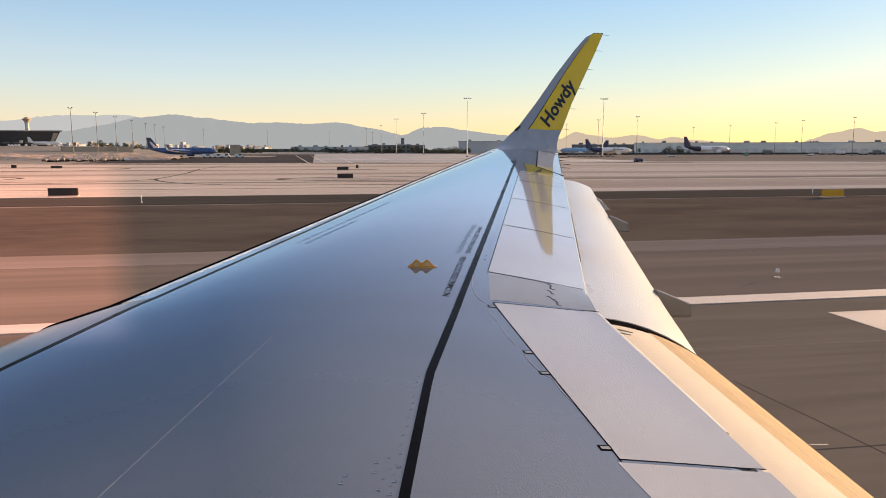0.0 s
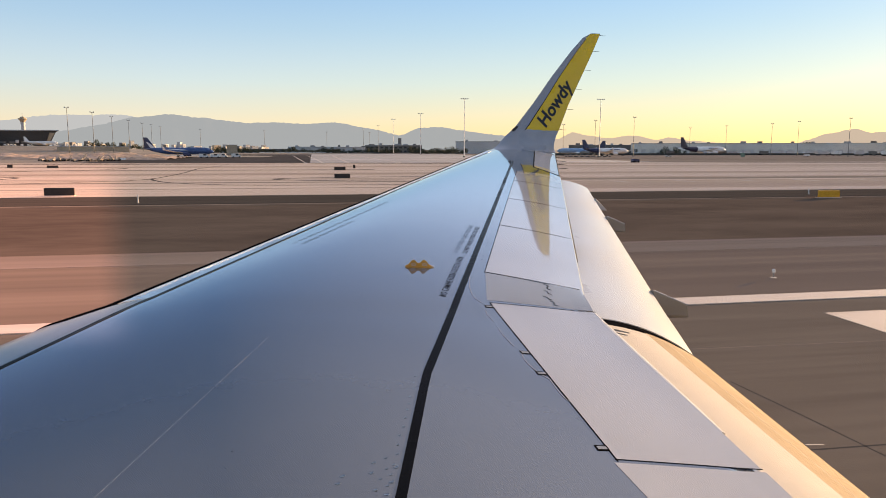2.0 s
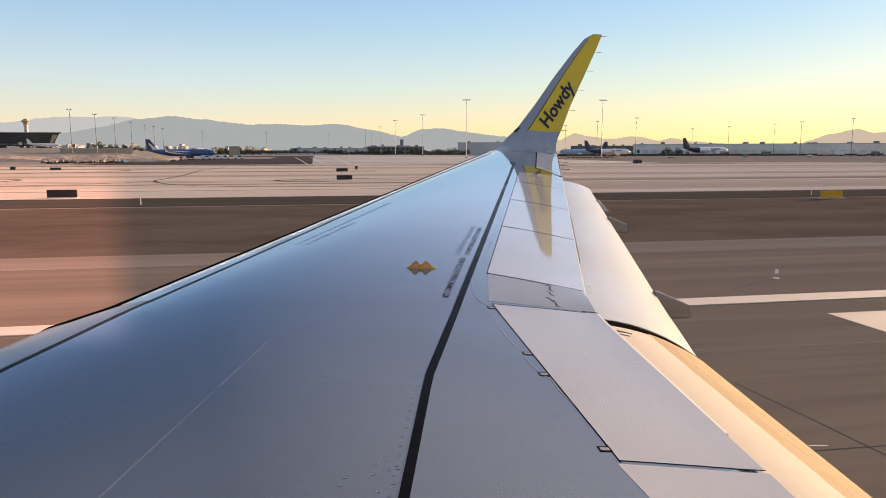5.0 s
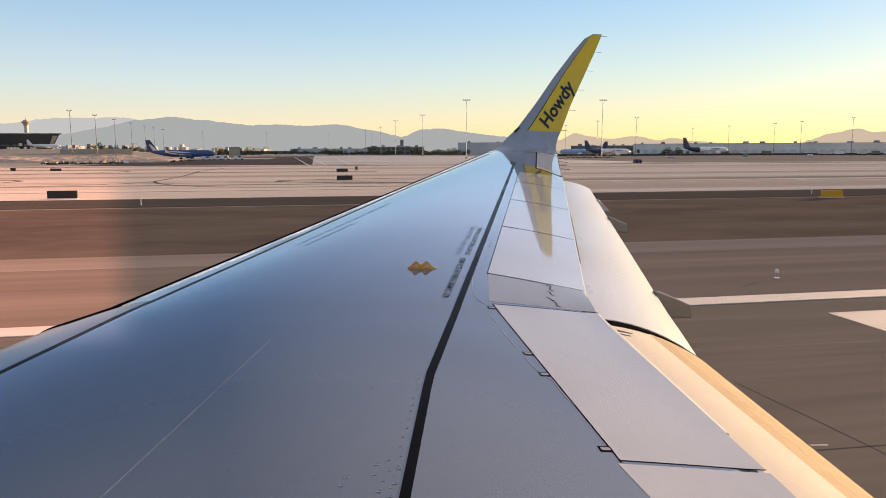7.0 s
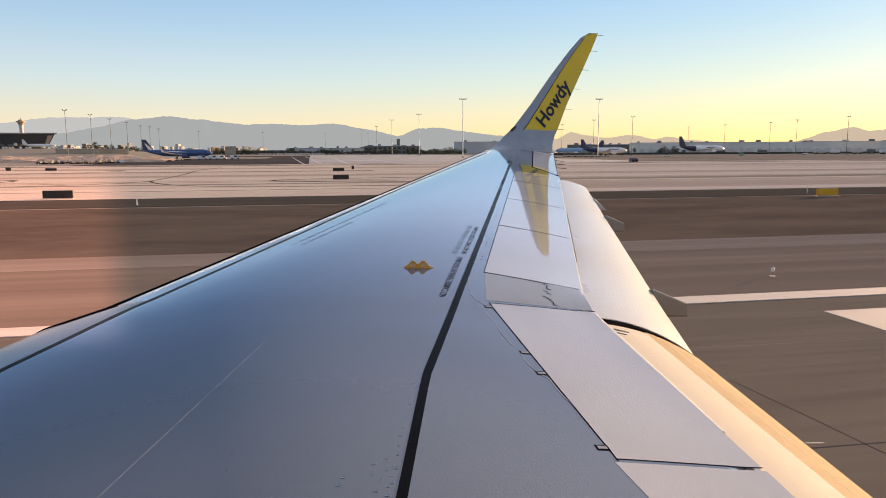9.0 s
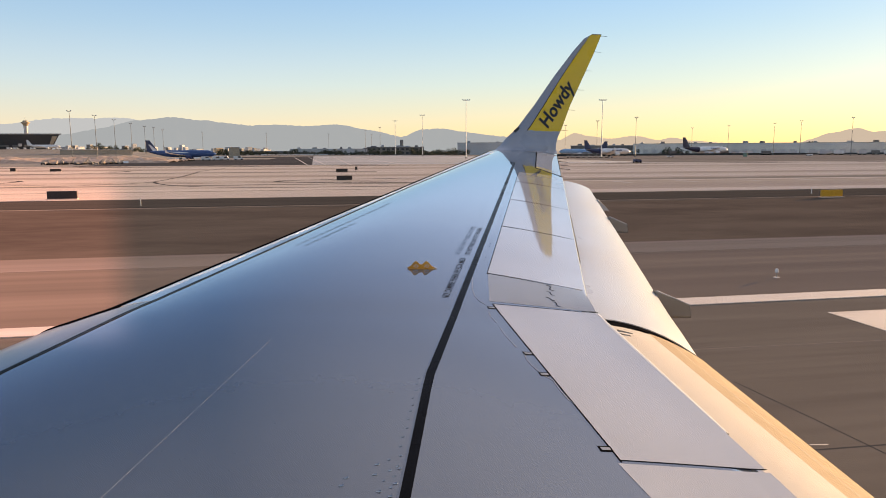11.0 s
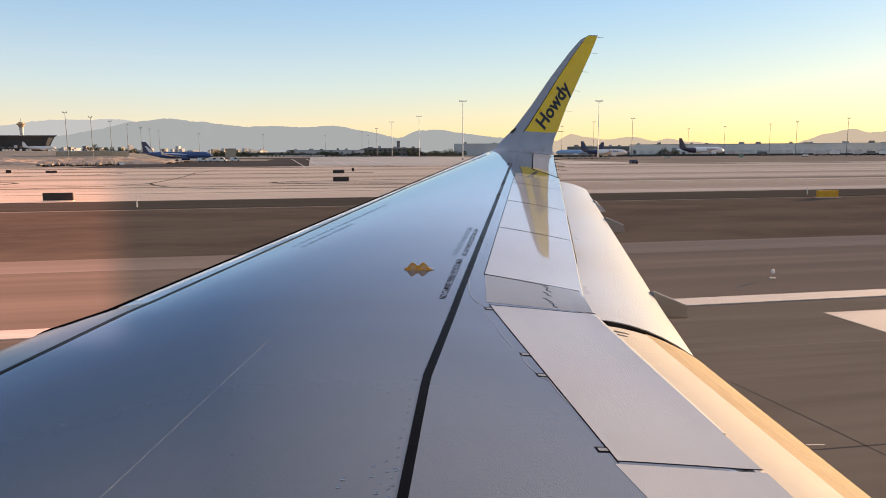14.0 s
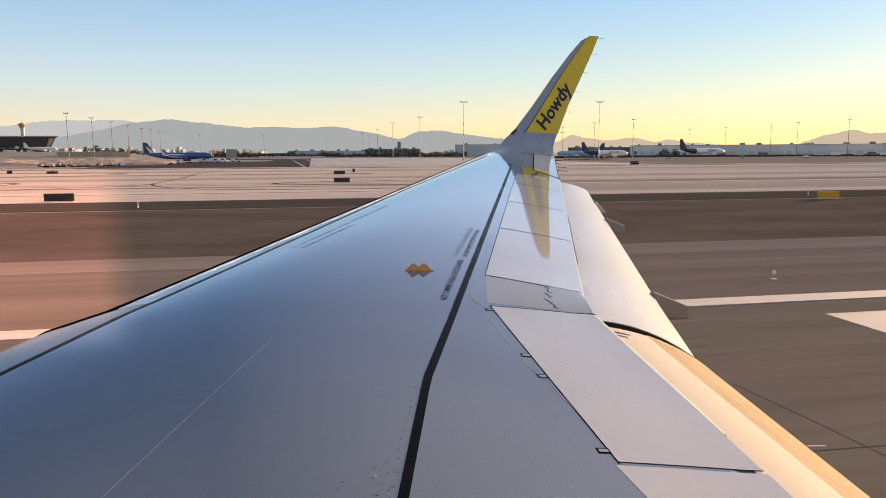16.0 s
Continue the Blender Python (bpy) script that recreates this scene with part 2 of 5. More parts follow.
def slat_end(x):
    """Where the slats end on the skin, at the dark line behind them."""
    for (a, p), (b, q) in zip(SLAT_END, SLAT_END[1:]):
        if x <= b:
            break
    return p + (q - p) * (x - a) / (b - a)


def slat(x0, x1):
    rows = []
    for k in range(9):
        x = x0 + (x1 - x0) * k / 8
        c = lead(x) - trail(x)
        w = lead(x) - slat_end(x) - 0.004
        ring = []
        for t in (1, 0.8, 0.6, 0.42, 0.28, 0.16, 0.08, 0.03, 0):
            u = t * w / c
            ring.append((x, lead(x) - u * c + 0.006 * (1 - t), top(x, lead(x) - u * c) + 0.007 * (1 - t * 0.86)))
        for t in (0.05, 0.2, 0.5, 1):
            u = t * w / c
            ring.append((x, lead(x) - u * c, top(x, lead(x) - u * c) - 1.5 * c * half_thick(u) - 0.02))
        rows.append(ring)
    return loft(bmesh.new(), rows)


for x0, x1 in ((4.75, 7.2), (7.22, 9.7), (9.72, 12.2), (12.22, 14.7)):
    part("slat", slat(x0, x1), bare_metal, wing, "polished metal leading-edge slat", smooth=True)
# black strip laid over the nose for the shade on its front
lip = []
for k in range(33):
    x = 4.45 + (14.75 - 4.45) * k / 32
    wide = 0.20 - 0.008 * (x - 4.45)
    ring = [(x, lead(x) - wide * t, top(x, lead(x) - wide * t) + (0.010 if t < 0.9 else 0.005)) for t in (1, 0.8, 0.6, 0.4, 0.22, 0.1, 0.03, 0)]
    ring += [(x, lead(x) + 0.012, top(x, lead(x)) - 0.03), (x, lead(x) - 0.02, top(x, lead(x)) - 0.06)]
    lip.append(ring)
part("leading_edge_shade", loft(bmesh.new(), lip), rubber, wing, "black strip standing for the shaded front of the leading edge", smooth=True)

# highlight on top of the leading edge, painted as a white strip
stripe = []
for k in range(41):
    x = 4.86 + (14.6 - 4.86) * k / 40
    wide = 0.20 - 0.008 * (x - 4.45)
    a, b = wide + 0.004, wide + 0.036 - 0.0008 * (x - 4.86)
    stripe.append([(x, lead(x) - q, top(x, lead(x) - q) + h) for q, h in ((a, 0.0072), ((a + b) / 2, 0.0078), (b, 0.0068), (b, 0.001), (a, 0.001))])
part("edge_highlight", loft(bmesh.new(), stripe), highlight_white, wing, "painted white highlight along the leading edge", smooth=True)

# matt nose of the wing root, inboard of the slats
part("root_nose", slab([(4.72, lead(4.72) - 0.012), (2.2, lead(2.2) - 0.012), (2.2, 2.14), (4.72, 1.075)], 0.0012, 0.004, 16, 26), root_grey, wing, "matt grey nose skin of the wing root", smooth=True)
part("root_nose", slab([(2.196, lead(2.196) - 0.012), (0.5, lead(0.5) - 0.012), (0.5, 2.858), (2.196, 2.142)], 0.0012, 0.004, 10, 26), root_grey, wing, "matt grey nose skin of the wing root", smooth=True)

# dark lines painted on the skin
part("walkway_line", ribbon([(12.82, -3.726), (5.083, -1.108), (3.62, -0.615), (3.467, -0.563), (3.30, -0.518), (2.378, -0.287), (1.0, 0.05), (0.5, 0.172)], [0.042, 0.048, 0.046, 0.045, 0.044, 0.042, 0.042, 0.042], steps=10), stripe_grey, wing, "dark grey walkway boundary line")
part("slat_line", ribbon([(0.6, 2.838), (2.6, 1.98), (3.64, 1.534), (4.616, 1.121), (6.533, 0.207), (9.745, -1.30), (14.2, -3.60)], [0.03, 0.03, 0.032, 0.035, 0.035, 0.035, 0.03], steps=10), stripe_grey, wing)
part("skin_joint", ribbon([(2.0, 0.9), (2.43, 0.76), (3.9, 0.27)], [0.0016, 0.0015, 0.0009], up=0.0003), seal_grey, wing)

# spoilers
def spoiler(corners, label="grey spoiler panel lying flush on the wing", lift=0.0):
    return part("spoiler", slab(corners, 0.0016 + max(0.0, -lift), 0.006 + abs(lift), lift=lift), panel_grey, wing, label, smooth=True)


SP = lambda x: -1.35 - 0.3385 * (x - 5.4)     # hinge line of the outer spoilers
gap = 0.006
spoiler([(4.642, -1.205), (2.658, -1.258), (2.613, -1.925), (4.595, -1.955)])
for x0, x1 in ((5.386, 7.16), (7.16, 8.80), (8.80, 10.39), (10.39, 11.454)):
    spoiler([(x1 - gap, SP(x1 - gap)), (x0 + gap, SP(x0 + gap)), (x0 + gap - 0.245, trail(x0 - 0.245) - 0.005), (x1 - gap - 0.245 * (x1 < 11), trail(x1 - 0.245 * (x1 < 11)) - 0.005)], lift=0.0004)
# dark gaps and seals round them
for pts, w in (([(2.64, -1.256), (4.65, -1.20)], 0.007), ([(2.655, -1.25), (2.61, -1.93)], 0.003), ([(4.645, -1.20), (4.60, -1.97)], 0.010), ([(5.386, -1.345), (5.20, -1.83)], 0.009)):
    part("spoiler_gap", ribbon(pts, [w * 0.7, w * 0.7], up=0.0026), rubber, wing)
part("spoiler_gap", ribbon([(5.37, SP(5.37)), (11.5, SP(11.5))], [0.006, 0.006], up=0.0026), letter_grey, wing)
for x in (7.16, 8.80, 10.39):
    part("spoiler_gap", slab([(x + 0.009, SP(x + 0.009)), (x - 0.009, SP(x - 0.009)), (x - 0.254, trail(x - 0.254)), (x - 0.236, trail(x - 0.236))], 0.0026, 0.02, 1, 6), rubber, wing)
part("closing_panel", slab([(5.37, -1.345), (4.70, -1.19), (4.62, -1.96), (5.13, -2.07)], 0.0012, 0.005), seal_grey, wing, "matt grey panel between two spoilers")
part("inner_panel", slab([(2.63, -1.235), (0.45, -1.487), (0.45, -1.884), (2.585, -1.93)], 0.0014, 0.006), panel_grey, wing, "fixed grey panel inboard of the spoiler")
# trailing lip of the upper panels
part("trailing_edge", loft(bmesh.new(), [[(x, trail(x) + a, top(x, trail(x)) + h) for a, h in ((0.02, 0.0035), (0.002, 0.003), (-0.009, -0.001), (-0.015, -0.008), (-0.015, -0.016), (0.02, -0.02))] for x in [0.435 + 0.085 * k for k in range(130)]]), panel_grey, wing, "pale rounded trailing lip", smooth=True)

part("spoiler_lip", loft(bmesh.new(), [[(x, y + a * k, top(x, -1.95) + h * k) for a, h in ((0.020, 0.0022), (0.008, 0.0020), (0.000, 0.0004), (-0.008, -0.0030), (-0.015, -0.0080), (-0.020, -0.0145), (-0.021, -0.024), (0.020, -0.024))] for x, y, k in [(4.592 - 1.66 * i / 24, -1.958 + 0.018 * i / 24, 1.25 - 0.7 * (i / 24) ** 3) for i in range(25)]]), flap_white, wing, "pale rounded trailing lip of the inner spoiler", smooth=True)
# solid dark strip in place of the shadow between spoilers and flap
part("flap_gap", loft(bmesh.new(), [[(x, trail(x) + a, top(x, trail(x)) + h) for a, h in ((0.0, -0.004), (-0.024, -0.010), (-0.024, -0.026), (0.0, -0.026))] for x in [6.1 + 0.2 * k for k in range(12)]]), gap_shade_brown, wing, "dark strip for the shadow gap between the spoilers and the flap")

# hinge fittings, sealant beads, seals and fastener heads
for x, y0, y1 in ((4.568, -1.145, -1.205), (3.789, -1.165, -1.225), (3.508, -1.172, -1.232), (2.745, -1.198, -1.258)):
    h = part("hinge_fitting", slab([(x + 0.022, y0), (x - 0.022, y0), (x - 0.022, y1), (x + 0.022, y1)], 0.002, 0.005, 2, 2), rubber, wing, "small dark recessed hinge fitting")
    part("cover", slab([(x + 0.012, y0 - 0.008), (x - 0.012, y0 - 0.008), (x - 0.012, y1 + 0.008), (x + 0.012, y1 + 0.008)], 0.003, 0.002, 2, 2), seal_grey, h)
for pts in ([(5.3, -1.20), (4.954, -1.122), (4.80, -1.105), (4.70, -1.112), (4.633, -1.139)], [(4.491, -1.128), (4.40, -1.122), (4.281, -1.132)], [(4.18, -1.132), (4.05, -1.132), (3.88, -1.149)], [(3.823, -1.174), (3.70, -1.158), (3.62, -1.163), (3.53, -1.181)], [(3.50, -1.19), (3.434, -1.225), (3.30, -1.222), (3.218, -1.23), (3.158, -1.243)]):
    part("sealant_bead", ribbon(pts, [0.006] * len(pts), up=0.0018, steps=4), seal_grey, wing, "pale raised sealant bead")
for p, q in (((5.19, -1.773), (5.048, -1.799)), ((5.017, -1.72), (4.937, -1.76)), ((4.867, -1.665), (4.805, -1.718)), ((4.775, -1.686), (4.678, -1.717))):
    a, b = Vector(p), Vector(q)
    n = Vector((-(b - a).y, (b - a).x)) * 0.16
    line = [tuple(a.lerp(b, t / 8) + n * math.sin(6.28319 * t / 8)) for t in range(9)]
    part("seal_strip", ribbon(line, [0.004] + [0.0062] * 7 + [0.004], up=0.0030, steps=2), rubber, wing, "short wavy black seal")


def dome(r, h):
    bm = bmesh.new()
    loft(bm, [[(r * k * math.cos(a), r * k * math.sin(a), z * h) for a in [6.28319 * i / 8 for i in range(8)]] for k, z in ((1, -0.3), (0.9, 0.6), (0.5, 1.0))])
    me = bpy.data.meshes.new("rivet")
    bmesh.ops.recalc_face_normals(bm, faces=bm.faces[:])
    bm.to_mesh(me)
    bm.free()
    me.polygons.foreach_set("use_smooth", [True] * len(me.polygons))
    return me


def rivets(points, r, h, material, name="rivet"):
    me = dome(r, h)
    me.materials.append(material)
    for x, y in points:
        ob = new(name, me)
        ob.location = on(x, y, 0.0)
        ob.parent = wing


def rings(points, r, material):
    """Flush fasteners that show as thin raised rims."""
    bm = bmesh.new()
    loft(bm, [[(r * k * math.cos(a), r * k * math.sin(a), z) for a in [6.28319 * i / 14 for i in range(14)]] for k, z in ((1.0, -0.001), (0.94, 0.0005), (0.80, 0.0005), (0.72, 0.0001), (0.2, 0.0001))])
    me = bpy.data.meshes.new("fastener")
    bmesh.ops.recalc_face_normals(bm, faces=bm.faces[:])
    bm.to_mesh(me)
    bm.free()
    me.materials.append(material)
    me.polygons.foreach_set("use_smooth", [True] * len(me.polygons))
    for x, y in points:
        ob = new("fastener", me)
        ob.location = on(x, y, 0.0)
        ob.parent = wing


rnd = random.Random(3)
pts = []
for k in range(15):
    x = 3.42 - 0.075 * k + rnd.uniform(-0.01, 0.01)
    y = -0.565 + 0.255 * (3.467 - x)
    pts.append((x, y + 0.060 + rnd.uniform(-0.006, 0.006)))
    if k > 9:
        pts.append((x - 0.03, y + 0.10 + rnd.uniform(-0.01, 0.01)))
rings(pts, 0.0085, wing_grey)
rings([(2.611, -0.205), (2.54, -0.19), (2.43, -0.195), (2.58, -0.29), (2.48, -0.262), (2.40, -0.235), (2.52, -0.08), (2.47, -0.06)], 0.013, wing_grey)
rivets([(4.61 - 0.045 * k, -1.052 - 0.001 * k) for k in range(9)] + [(4.60 - 0.045 * k, -1.088) for k in range(7)], 0.004, 0.001, rubber)
rivets([(3.3 - 0.12 * k, 0.05 + 0.02 * (k % 3) + 0.05 * k) for k in range(7)], 0.005, 0.0008, wing_grey)
rivets([(x + d, SP(x + d) + 0.06) for x in (5.75, 6.25, 7.6, 8.1, 9.2, 9.7) for d in (0, 0.12)], 0.007, 0.002, rubber)

# dried water spots scattered on the inner skin
for r, n in ((0.0022, 60), (0.0032, 24)):
    rivets([(rnd.uniform(2.25, 3.7), rnd.uniform(-0.35, 0.75)) for k in range(n)], r, 0.0004, wing_grey, "water_spot")

# aileron
part("aileron", slab([(14.95, -4.85), (12.18, -3.944), (11.55, -4.19), (14.93, -5.30)], 0.0018, 0.006), panel_grey, wing, "grey aileron", smooth=True)
part("aileron_gap", ribbon([(12.18, -3.935), (14.95, -4.84)], [0.02, 0.02], up=0.0030), rubber, wing)
part("aileron_gap", ribbon([(12.19, -3.93), (11.5, -4.21)], [0.032, 0.032], up=0.0030), rubber, wing)

# flaps
def flap(x0, x1, chord0, chord1, drop0, drop1, sag0, n=14, bow=2.3, first=0.0, last=1.0):
    """A lowered flap, or the part of it between two shares of its chord."""
    rows = []
    cuts = [first + (last - first) * k / 8 for k in range(9)]
    for k in range(n + 1):
        s = k / n
        x = x0 + (x1 - x0) * s
        ch, dr = chord0 + (chord1 - chord0) * s, drop0 + (drop1 - drop0) * s
        yt, zt = trail(x), top(x, trail(x))
        at = lambda v, th: (x, yt + 0.18 - v * (ch + 0.18), zt - sag0 - dr * (0.06 * v + 0.94 * v ** bow) - th)
        rows.append([at(v, 0) for v in cuts] + [at(v, 0.012 + 0.1 * (1 - v)) for v in cuts[::-2]])
    return loft(bmesh.new(), rows)


part("outboard_flap", flap(4.62, 11.35, 0.86, 0.50, 0.34, 0.15, 0.03), flap_white, wing, "pale outboard flap, lowered", smooth=True)
# black plates: the end seal, widened to draw the shaded gap between the flaps
part("flap_end_seal_gap", flap(4.520, 4.617, 0.855, 0.855, 0.34, 0.34, 0.036, 2, last=0.5), rubber, wing, "dark seal and shaded gap at the inner end of the flap")
part("flap_end_seal_gap", flap(4.555, 4.617, 0.855, 0.855, 0.34, 0.34, 0.036, 2, first=0.5), rubber, wing, "dark seal and shaded gap at the inner end of the flap")
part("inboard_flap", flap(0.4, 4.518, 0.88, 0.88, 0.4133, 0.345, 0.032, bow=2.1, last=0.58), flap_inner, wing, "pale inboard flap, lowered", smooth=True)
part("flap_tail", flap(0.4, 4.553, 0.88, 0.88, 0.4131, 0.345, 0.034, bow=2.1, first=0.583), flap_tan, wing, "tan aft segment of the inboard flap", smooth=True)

for v, w in ((0.72, 0.005), (0.86, 0.004)):
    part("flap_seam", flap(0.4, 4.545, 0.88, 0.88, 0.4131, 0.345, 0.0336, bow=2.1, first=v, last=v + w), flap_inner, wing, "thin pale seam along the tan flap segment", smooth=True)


def flap_top(x, v):
    """A point on the inboard flap's upper skin."""
    drop = 0.40 - 0.055 * (x - 1.2) / 3.318
    return Vector((x, trail(x) + 0.18 - v * 1.06, top(x, trail(x)) - 0.030 - drop * (0.06 * v + 0.94 * v ** 2.1)))


for x, v, w, run in ((4.42, 0.30, 0.018, 0.10), (4.36, 0.27, 0.014, 0.09), (3.62, 0.17, 0.012, 0.05)):
    part("flap_bracket", tube(bmesh.new(), flap_top(x, v), flap_top(x - 0.012, v + run), w * 0.45, w * 0.25, 8), fairing_grey, wing, "small grey bracket on the flap")


# flap track fairings that show past the trailing edge
def fairing(x, y0, y1, z0, z1, foot, wide):
    rows = []
    for k in range(8):
        s = k / 7
        y, zt = y0 + (y1 - y0) * s, z0 + (z1 - z0) * s
        w, d = wide * (1.0 - 0.3 * s), zt - foot - 0.012 * (1 - s)
        rows.append([(x + w * a, y - 0.02 * b * s, zt - d * b) for a, b in ((-0.4, 0), (0.4, 0), (0.5, 0.06), (0.5, 0.85), (0.3, 1), (-0.3, 1), (-0.5, 0.85), (-0.5, 0.06))])
    return loft(bmesh.new(), rows)


part("flap_track_fairing", fairing(6.03, -3.15, -3.50, 3.372, 3.22, 3.095, 0.09), fairing_grey, wing, "pale flap track fairing under the flap")
part("flap_track_fairing", fairing(9.1, -4.01, -4.275, 3.776, 3.664, 3.545, 0.09), fairing_grey, wing, "pale flap track fairing under the flap")
# added pale tubes draw the fairings' bright lit top edges
for x, y0, y1, z0, z1 in ((6.03, -3.15, -3.50, 3.376, 3.224), (9.1, -4.01, -4.275, 3.780, 3.668)):
    part("fairing_lit_edge", tube(bmesh.new(), (x - 0.036, y0, z0), (x - 0.026, y1 - 0.004, z1), 0.007, 0.006, 8), flap_white, wing, "added pale line for the lit top edge of the fairing")
part("flap_track_fairing", fairing(10.3, -4.345, -4.516, 3.935, 3.774, 3.745, 0.08), flap_white, wing, "small pale flap fairing tip")

# yellow rope anchor fitting with two lobes
bm = bmesh.new()
ax, ay = Vector((5.397, -0.697)), Vector((5.43, -0.923))
prof = [(0, 0), (0.06, 0.006), (0.13, 0.014), (0.20, 0.033), (0.26, 0.046), (0.31, 0.050), (0.36, 0.046), (0.42, 0.032), (0.46, 0.025), (0.54, 0.025), (0.58, 0.032), (0.64, 0.046), (0.69, 0.050), (0.74, 0.046), (0.80, 0.033), (0.87, 0.014), (0.94, 0.006), (1.0, 0)]


def anchor_at(s, h, w):
    p = ax + (ay - ax) * s
    n = Vector((-(ay - ax).y, (ay - ax).x)).normalized() * w
    return on(p.x + n.x, p.y + n.y, 0.004 + h)


rows = []
for s, h in prof:
    rows.append([anchor_at(s, 0.0, -0.006), anchor_at(s, h + 0.004, -0.006), anchor_at(s, h + 0.004, 0.006), anchor_at(s, 0.0, 0.006)])
anchor = part("rope_anchor", loft(bm, rows), fitting_yellow, wing, "orange-yellow two-lobed rope anchor fitting")
part("foot", slab([tuple(anchor_at(0.04, 0, 0.020).xy), tuple(anchor_at(0.04, 0, -0.020).xy), tuple(anchor_at(0.98, 0, -0.020).xy), tuple(anchor_at(0.98, 0, 0.020).xy)], 0.005, 0.006, 3, 2), fitting_yellow, anchor)
for s in (0.30, 0.70):
    rim, hole = [], []
    for w, k in ((-0.0075, 1.0), (0.0075, 1.0)):
        rim.append([anchor_at(s + 0.092 * k * math.cos(a), 0.018 + 0.0135 * k * math.sin(a), w) for a in [6.28319 * i / 16 for i in range(16)]])
        hole.append([anchor_at(s + 0.05 * k * math.cos(a), 0.018 + 0.006 * k * math.sin(a), w * 1.1) for a in [6.28319 * i / 16 for i in range(16)]])
    eye = part("eye_ring", loft(bmesh.new(), rim), panel_grey, anchor, "pale bushing in the lobe")
    part("eye_hole", loft(bmesh.new(), hole), fitting_yellow, eye, "yellow inside of the eye")
part("end_pad", slab([tuple(anchor_at(0.93, 0, 0.016).xy), tuple(anchor_at(0.93, 0, -0.016).xy), tuple(anchor_at(1.05, 0, -0.012).xy), tuple(anchor_at(1.05, 0, 0.012).xy)], 0.009, 0.008, 2, 2), panel_grey, anchor, "pale end pad of the fitting")

# ---- winglet ----
WL = [(14.9, -3.67, -5.31, 4.630, 4), (15.2, -3.95, -5.38, 4.70, 18), (15.38, -4.13, -5.44, 4.82, 45), (15.5, -4.32, -5.53, 5.0, 68), (15.6, -4.56, -5.65, 5.19, 78),
      (15.72, -5.03, -5.90, 5.75, 80), (15.86, -5.53, -6.25, 6.40, 80), (16.0, -6.03, -6.57, 6.99, 80), (16.08, -6.34, -6.73, 7.31, 80), (16.1, -6.55, -6.78, 7.42, 80)]


def wl_section(x, y0, y1, z, tilt):
    c = y0 - y1
    ca, sa = math.cos(radians(tilt)), math.sin(radians(tilt))
    ring = []
    for side in (1, -1):
        us = (0, 0.01, 0.04, 0.1, 0.2, 0.35, 0.55, 0.75, 0.9, 1.0)
        for u in (us if side > 0 else us[::-1]):
            h = side * c * half_thick(u) * 0.9 + (0.004 * side if u == 1 else 0)
            ring.append(Vector((x - h * sa, y0 - u * c, z + h * ca)))
    return ring


winglet = part("winglet", loft(bmesh.new(), [wl_section(*s) for s in WL]), winglet_grey, plane, "upswept wingtip fence, grey and yellow", smooth=True)


def wl_at(z, u, out=0.004):
    """A point on the winglet's inner face at height z and chord fraction u."""
    for a, b in zip(WL, WL[1:]):
        if z <= b[3]:
            break
    s = (z - a[3]) / (b[3] - a[3])
    x, y0, y1, _, tilt = [p + (q - p) * s for p, q in zip(a, b)]
    c = y0 - y1
    h = c * half_thick(u) * 0.9 + out
    return Vector((x - h * math.sin(radians(tilt)), y0 - u * c, z + h * math.cos(radians(tilt)) * 0.0))


bm = bmesh.new()
rows = []
for k in range(29):
    z = 5.13 + (7.405 - 5.13) * k / 28
    u0 = 0.26 - 0.02 * k / 28 if z < 7.3 else 0.24 - 0.24 * (z - 7.3) / 0.105
    rows.append([wl_at(z, u0 + (0.995 - u0) * j / 12) for j in range(13)] + [wl_at(z, u0 + (0.995 - u0) * j / 12, 0.0005) for j in range(12, -1, -1)])
part("yellow_panel", loft(bm, rows), winglet_yellow, winglet, "bright yellow painted winglet face", smooth=True)
bm = bmesh.new()
part("edge_line", loft(bm, [[wl_at(z, 0.255 - 0.02 * k / 20, 0.006), wl_at(z, 0.275 - 0.02 * k / 20, 0.006), wl_at(z, 0.275 - 0.02 * k / 20, 0.001), wl_at(z, 0.255 - 0.02 * k / 20, 0.001)] for k in range(21) for z in (4.9 + 2.38 * k / 20,)]), letter_grey, winglet)
for z in (5.16, 5.63, 6.1, 6.55, 7.0, 7.38):
    p = wl_at(z, 1.0, 0)
    part("static_discharger", tube(bmesh.new(), p + Vector((0, 0.04, 0)), p + Vector((0, -0.16, -0.01)), 0.006, 0.003, 6), rubber, winglet, "thin black static wick")
for k in range(5):
    x = 12.6 + 0.55 * k
    p = on(x, trail(x), 0)
    part("static_discharger", tube(bmesh.new(), p + Vector((0, 0.05, 0)), p + Vector((0, -0.2, -0.02)), 0.007, 0.004, 6), rubber, wing, "thin black static wick")
part("tip_light", tube(bmesh.new(), wl_at(5.12, 0.025, 0.018), wl_at(5.215, 0.03, 0.018), 0.034, 0.026, 12), black_paint, winglet, "small dark light housing")


# ---- writing ----
def letters(text, bold=0.0, apart=1.0):
    cu = bpy.data.curves.new("lettering", "FONT")
    cu.body, cu.size, cu.offset, cu.resolution_u, cu.space_character = text, 1.0, bold, 3, apart
    ob = new("lettering", cu)
    me = bpy.data.meshes.new_from_object(ob.evaluated_get(bpy.context.evaluated_depsgraph_get()))
    vs, fs = [v.co.copy() for v in me.vertices], [tuple(p.vertices) for p in me.polygons]
    bpy.data.objects.remove(ob)
    bpy.data.curves.remove(cu)
    bpy.data.meshes.remove(me)
    return vs, fs


